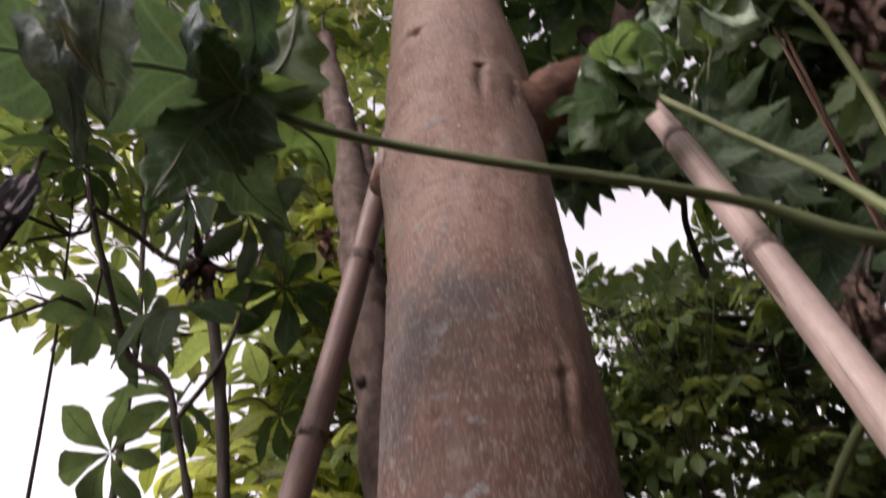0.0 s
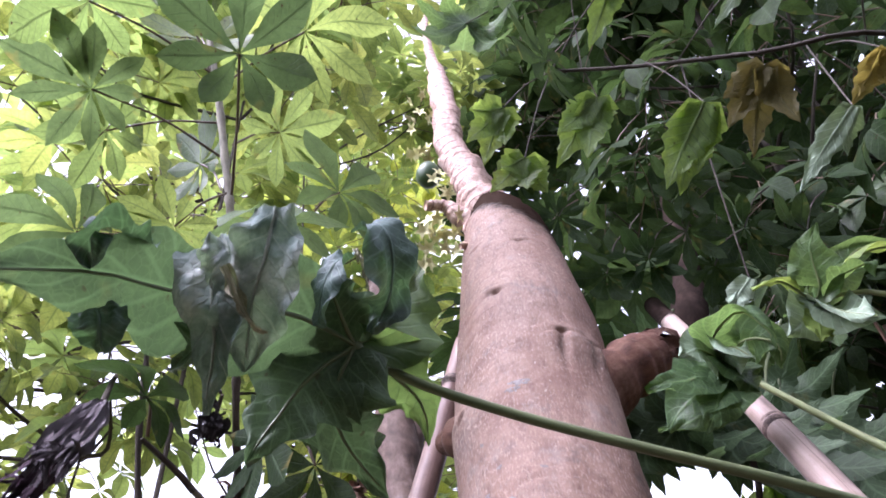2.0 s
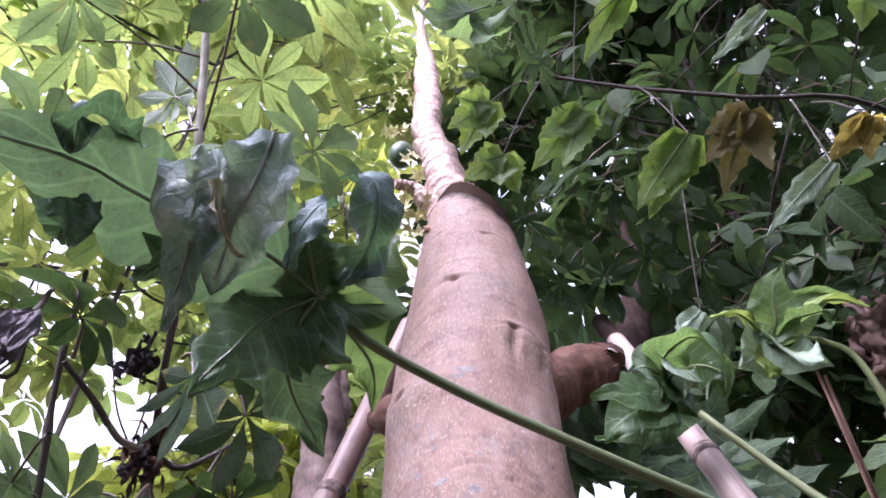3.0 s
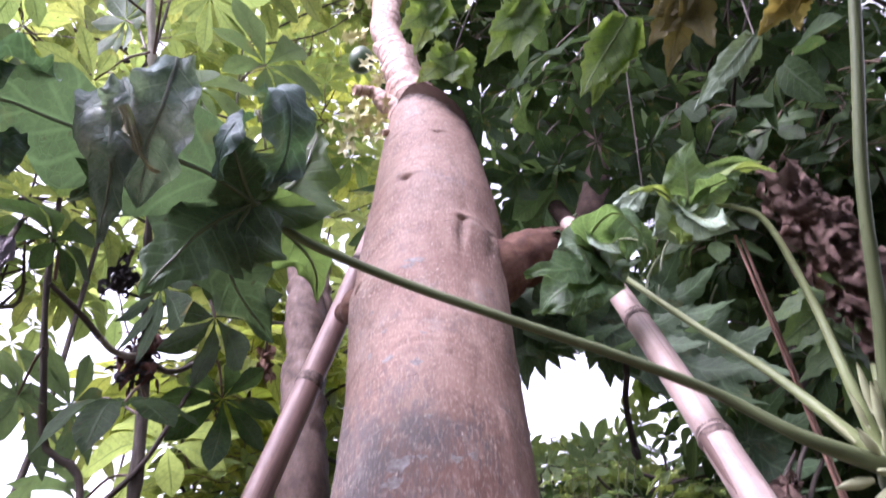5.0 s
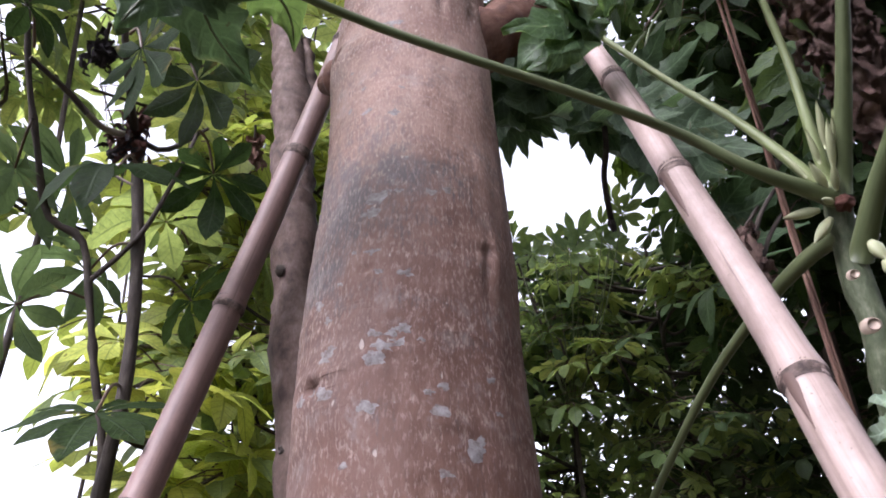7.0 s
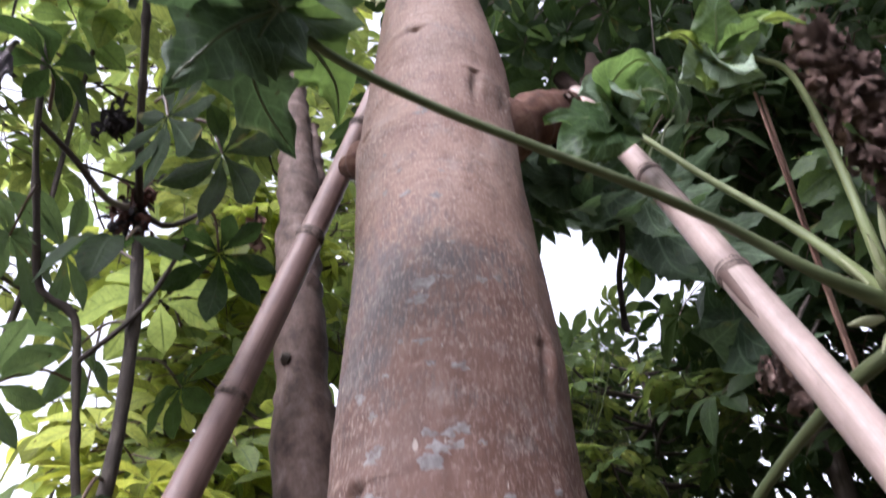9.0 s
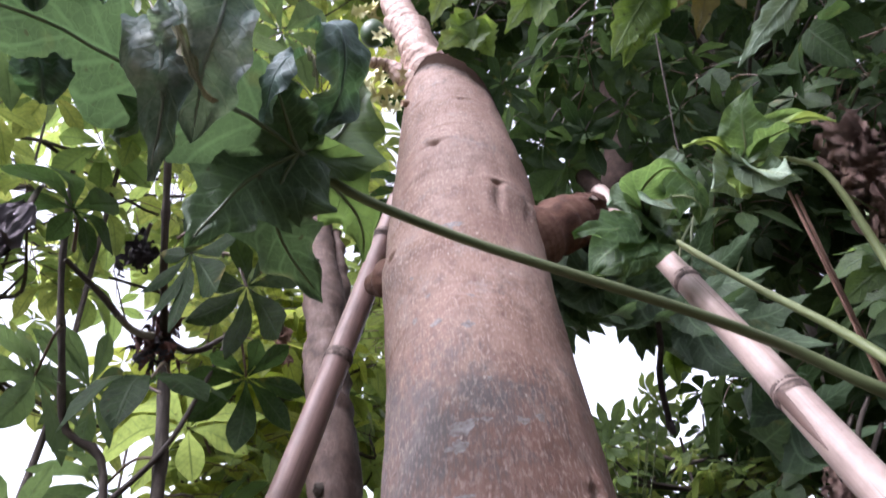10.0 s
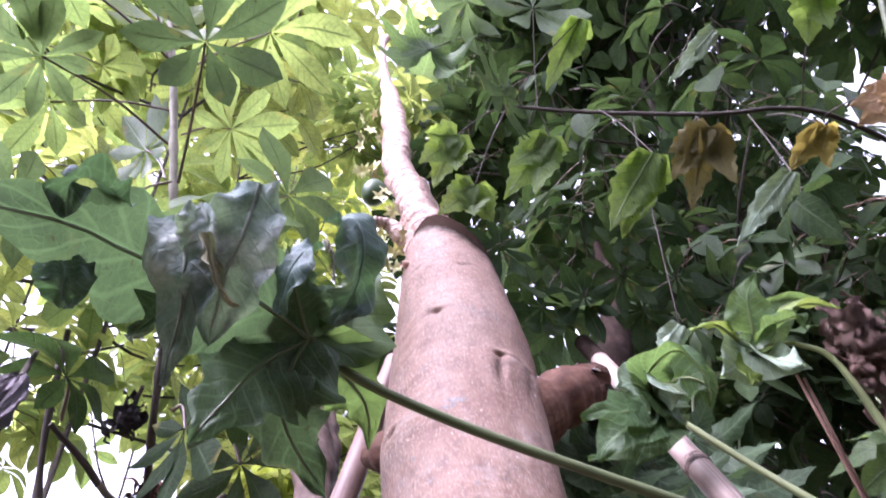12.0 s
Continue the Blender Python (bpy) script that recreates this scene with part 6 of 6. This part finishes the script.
# ---- the branch and the single leaves overhead on the right ----
def build_overhang():
    t = thing("cassava_tree", (1.75, 0.95, 0), "cassava tree with a long bare branch and large yellowing leaves", "tree", TREE)
    ba, bb = Vector((0.270, 0.911, 2.935)), Vector((0.873, 0.735, 2.729))
    far = Vector((1.45, 0.95, 2.75))
    limb(t, [(1.75, 0.95, -0.03), (1.72, 0.95, 1.3), (1.62, 0.95, 2.3), far, bb, (0.632, 0.788, 2.775), (0.436, 0.863, 2.866), ba], [0.04, 0.034, 0.028, 0.018, 0.0095, 0.0070, 0.0050, 0.004], BARK_DARK, "branch", 70, 10)

    def hung(key, i, at, node, scale, up, pet=BARK_DARK):
        leaf_on(t, (PALM[key] if key in PALM else CASSAVA[key])[i], at, node, scale, up, pet, 0.0014)
    B = lambda s: ba.lerp(bb, s)
    pick = lambda key, i, at, node, sc, out, up: (part("petiole", tube([Vector(node), Vector(node).lerp(Vector(at), 0.5) + Vector((0, 0, 0.03)), Vector(at)], [0.003, 0.0025], 8, 6, cap=False), PETIOLE, t),
                                                  put_leaf(t, PAPAYA_BARE[key][i], at, out, up, sc))
    away = (-0.3, -0.8, -0.45)

    def lobed(centre, tips, width, material, label, node):
        c = Vector(centre)
        part("petiole", tube([Vector(node), Vector(node).lerp(c, 0.5) + Vector((0, 0, 0.02)), c], [0.0019, 0.0014], 8, 6, cap=False), BARK_DARK, t)
        lobed_leaf(t, c, [([c.lerp(Vector(p), 0.5) + Vector((0, 0.01, 0.006)), p], width, away, 0) for p in tips], (material, material), label=label, form=toothed(len(tips), 0.22, 3.4), wave=0.007)
    lobed((0.622, 0.783, 2.719), [(0.552, 0.869, 2.643), (0.589, 0.896, 2.590), (0.664, 0.836, 2.609), (0.549, 0.837, 2.693), (0.665, 0.827, 2.668)], 0.038, LEAF_OCHRE, "withered ochre leaf", B(0.55))
    lobed((0.693, 0.639, 2.505), [(0.653, 0.696, 2.468), (0.639, 0.707, 2.456), (0.697, 0.683, 2.446), (0.715, 0.648, 2.484)], 0.024, LEAF_YELLOW, "bright yellow dying leaf", B(0.8))
    lobed((0.785, 0.543, 2.486), [(0.714, 0.603, 2.509), (0.730, 0.624, 2.486), (0.765, 0.614, 2.438), (0.736, 0.579, 2.532)], 0.040, LEAF_DRY, "dry tan leaf with curled edges", B(0.95))
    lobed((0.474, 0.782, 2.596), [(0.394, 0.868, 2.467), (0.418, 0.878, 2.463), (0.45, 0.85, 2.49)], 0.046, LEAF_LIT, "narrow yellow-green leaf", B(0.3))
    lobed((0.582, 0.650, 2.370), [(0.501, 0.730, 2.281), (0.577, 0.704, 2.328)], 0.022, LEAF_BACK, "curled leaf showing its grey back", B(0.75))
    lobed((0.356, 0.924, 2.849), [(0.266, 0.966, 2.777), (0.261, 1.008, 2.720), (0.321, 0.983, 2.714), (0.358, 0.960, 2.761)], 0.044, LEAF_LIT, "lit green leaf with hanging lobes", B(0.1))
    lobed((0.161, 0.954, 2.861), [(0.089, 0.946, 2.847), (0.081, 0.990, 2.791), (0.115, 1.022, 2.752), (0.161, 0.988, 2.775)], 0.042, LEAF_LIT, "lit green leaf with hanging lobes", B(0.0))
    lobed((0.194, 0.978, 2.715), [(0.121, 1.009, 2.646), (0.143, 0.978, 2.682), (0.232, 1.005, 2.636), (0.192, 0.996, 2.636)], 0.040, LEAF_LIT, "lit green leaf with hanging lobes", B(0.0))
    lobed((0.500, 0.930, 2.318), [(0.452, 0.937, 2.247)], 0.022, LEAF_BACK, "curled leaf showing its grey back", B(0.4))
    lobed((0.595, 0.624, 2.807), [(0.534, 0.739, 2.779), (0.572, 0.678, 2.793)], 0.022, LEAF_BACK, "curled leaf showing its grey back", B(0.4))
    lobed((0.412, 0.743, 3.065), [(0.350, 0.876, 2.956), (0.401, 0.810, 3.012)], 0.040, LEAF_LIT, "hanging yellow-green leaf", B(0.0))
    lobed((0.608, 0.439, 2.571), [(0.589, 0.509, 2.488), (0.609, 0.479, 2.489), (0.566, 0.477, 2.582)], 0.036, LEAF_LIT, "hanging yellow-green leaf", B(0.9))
    deep = LEAF_PAPAYA_DEEP
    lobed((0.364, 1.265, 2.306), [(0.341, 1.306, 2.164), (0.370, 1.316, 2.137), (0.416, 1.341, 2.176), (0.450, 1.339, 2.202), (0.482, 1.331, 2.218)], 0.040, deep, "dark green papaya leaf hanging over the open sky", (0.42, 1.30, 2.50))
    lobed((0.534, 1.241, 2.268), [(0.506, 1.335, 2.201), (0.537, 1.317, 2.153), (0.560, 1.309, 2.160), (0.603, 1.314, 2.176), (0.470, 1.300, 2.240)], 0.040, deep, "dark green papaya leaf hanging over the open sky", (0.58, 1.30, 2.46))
    lobed((0.618, 1.337, 2.200), [(0.623, 1.362, 2.124), (0.650, 1.350, 2.150)], 0.022, LEAF_LIT, "narrow yellow-green leaf", (0.66, 1.33, 2.36))
    pick("light", 1, (0.105, 0.976, 3.298), (0.295, 0.930, 3.348), 0.75, (-0.1, 0.2, -0.6), (0.0, 0.7, 0.7))
    hung("dark", 0, (0.247, 0.854, 2.878), B(0.05), 0.75, (0, 0.85, 0.5))
    hung("dark", 2, (0.368, 1.079, 2.525), (0.467, 1.170, 2.759), 0.7, (0.1, 0.9, 0.3))
    hung("mid", 1, (0.328, 0.782, 3.185), B(0.1), 1.0, (0, 0.7, 0.7))
    hung("mid", 3, (0.197, 0.870, 3.395), (0.310, 0.948, 3.450), 1.1, (0, 0.7, 0.7))
    hung("dark", 0, (0.479, 1.021, 2.533), (0.543, 0.980, 2.613), 0.55, (0.1, 0.85, 0.5))
    hung("dark", 1, (0.398, 1.036, 2.477), (0.456, 1.013, 2.550), 0.55, (0.1, 0.85, 0.5))
    hung("dark", 2, (0.336, 1.100, 2.504), (0.386, 1.071, 2.592), 0.5, (0.1, 0.85, 0.5))
    hung("dark", 3, (0.542, 1.089, 2.509), (0.613, 1.059, 2.578), 0.6, (0.1, 0.85, 0.5))
    hung("dark", 1, (0.594, 1.026, 2.545), (0.655, 0.987, 2.620), 0.6, (0.1, 0.85, 0.5))
    hung("dark", 0, (0.267, 1.095, 2.670), (0.338, 1.073, 2.742), 0.55, (0.1, 0.85, 0.5))
    hung("dark", 2, (0.691, 1.005, 2.507), (0.765, 0.997, 2.616), 0.7, (0.1, 0.85, 0.5))
    hung("dark", 3, (0.496, 0.978, 2.635), (0.564, 0.943, 2.702), 0.6, (0.1, 0.85, 0.5))
    # papaya leaves hanging low over the open sky
    for at, out, sc, i in (((0.455, 1.355, 2.352), (-0.25, 0, -1), 0.70, 0), ((0.516, 1.257, 2.284), (0.1, 0, -1), 0.72, 1), ((0.395, 1.489, 2.448), (-0.2, 0.1, -1), 0.75, 2), ((0.646, 1.297, 2.246), (0.25, 0, -1), 0.85, 3), ((0.526, 1.394, 2.524), (-0.2, 0, -1), 0.85, 3),
                           ((0.781, 1.342, 2.275), (0.2, 0, -1), 0.8, 0), ((0.800, 1.334, 2.061), (0.1, 0, -1), 0.75, 2), ((0.335, 1.121, 2.168), (-0.15, 0, -1), 0.5, 0), ((0.377, 1.062, 2.146), (0.05, 0, -1), 0.52, 1), ((0.438, 1.069, 2.144), (0.1, 0, -1), 0.5, 2), ((0.528, 1.106, 2.153), (0.25, 0, -1), 0.5, 3), ((0.370, 1.111, 2.252), (-0.1, 0, -1), 0.6, 0), ((0.597, 1.155, 2.258), (0.2, 0, -1), 0.6, 1)):
        pick("deep", i, at, Vector(at) + Vector((0.10, 0.06, 0.22)), sc, out, (0.0, 0.85, 0.25))
    return t


PAPAYA_BARE = {key: [papaya_mesh("leaf", 300 + i, 0.26, 0.0, (mat,), 0.42 + 0.16 * (i % 3)) for i in range(4)]
               for key, mat in (("deep", LEAF_PAPAYA_DEEP), ("light", LEAF_FRESH))}
build_overhang()
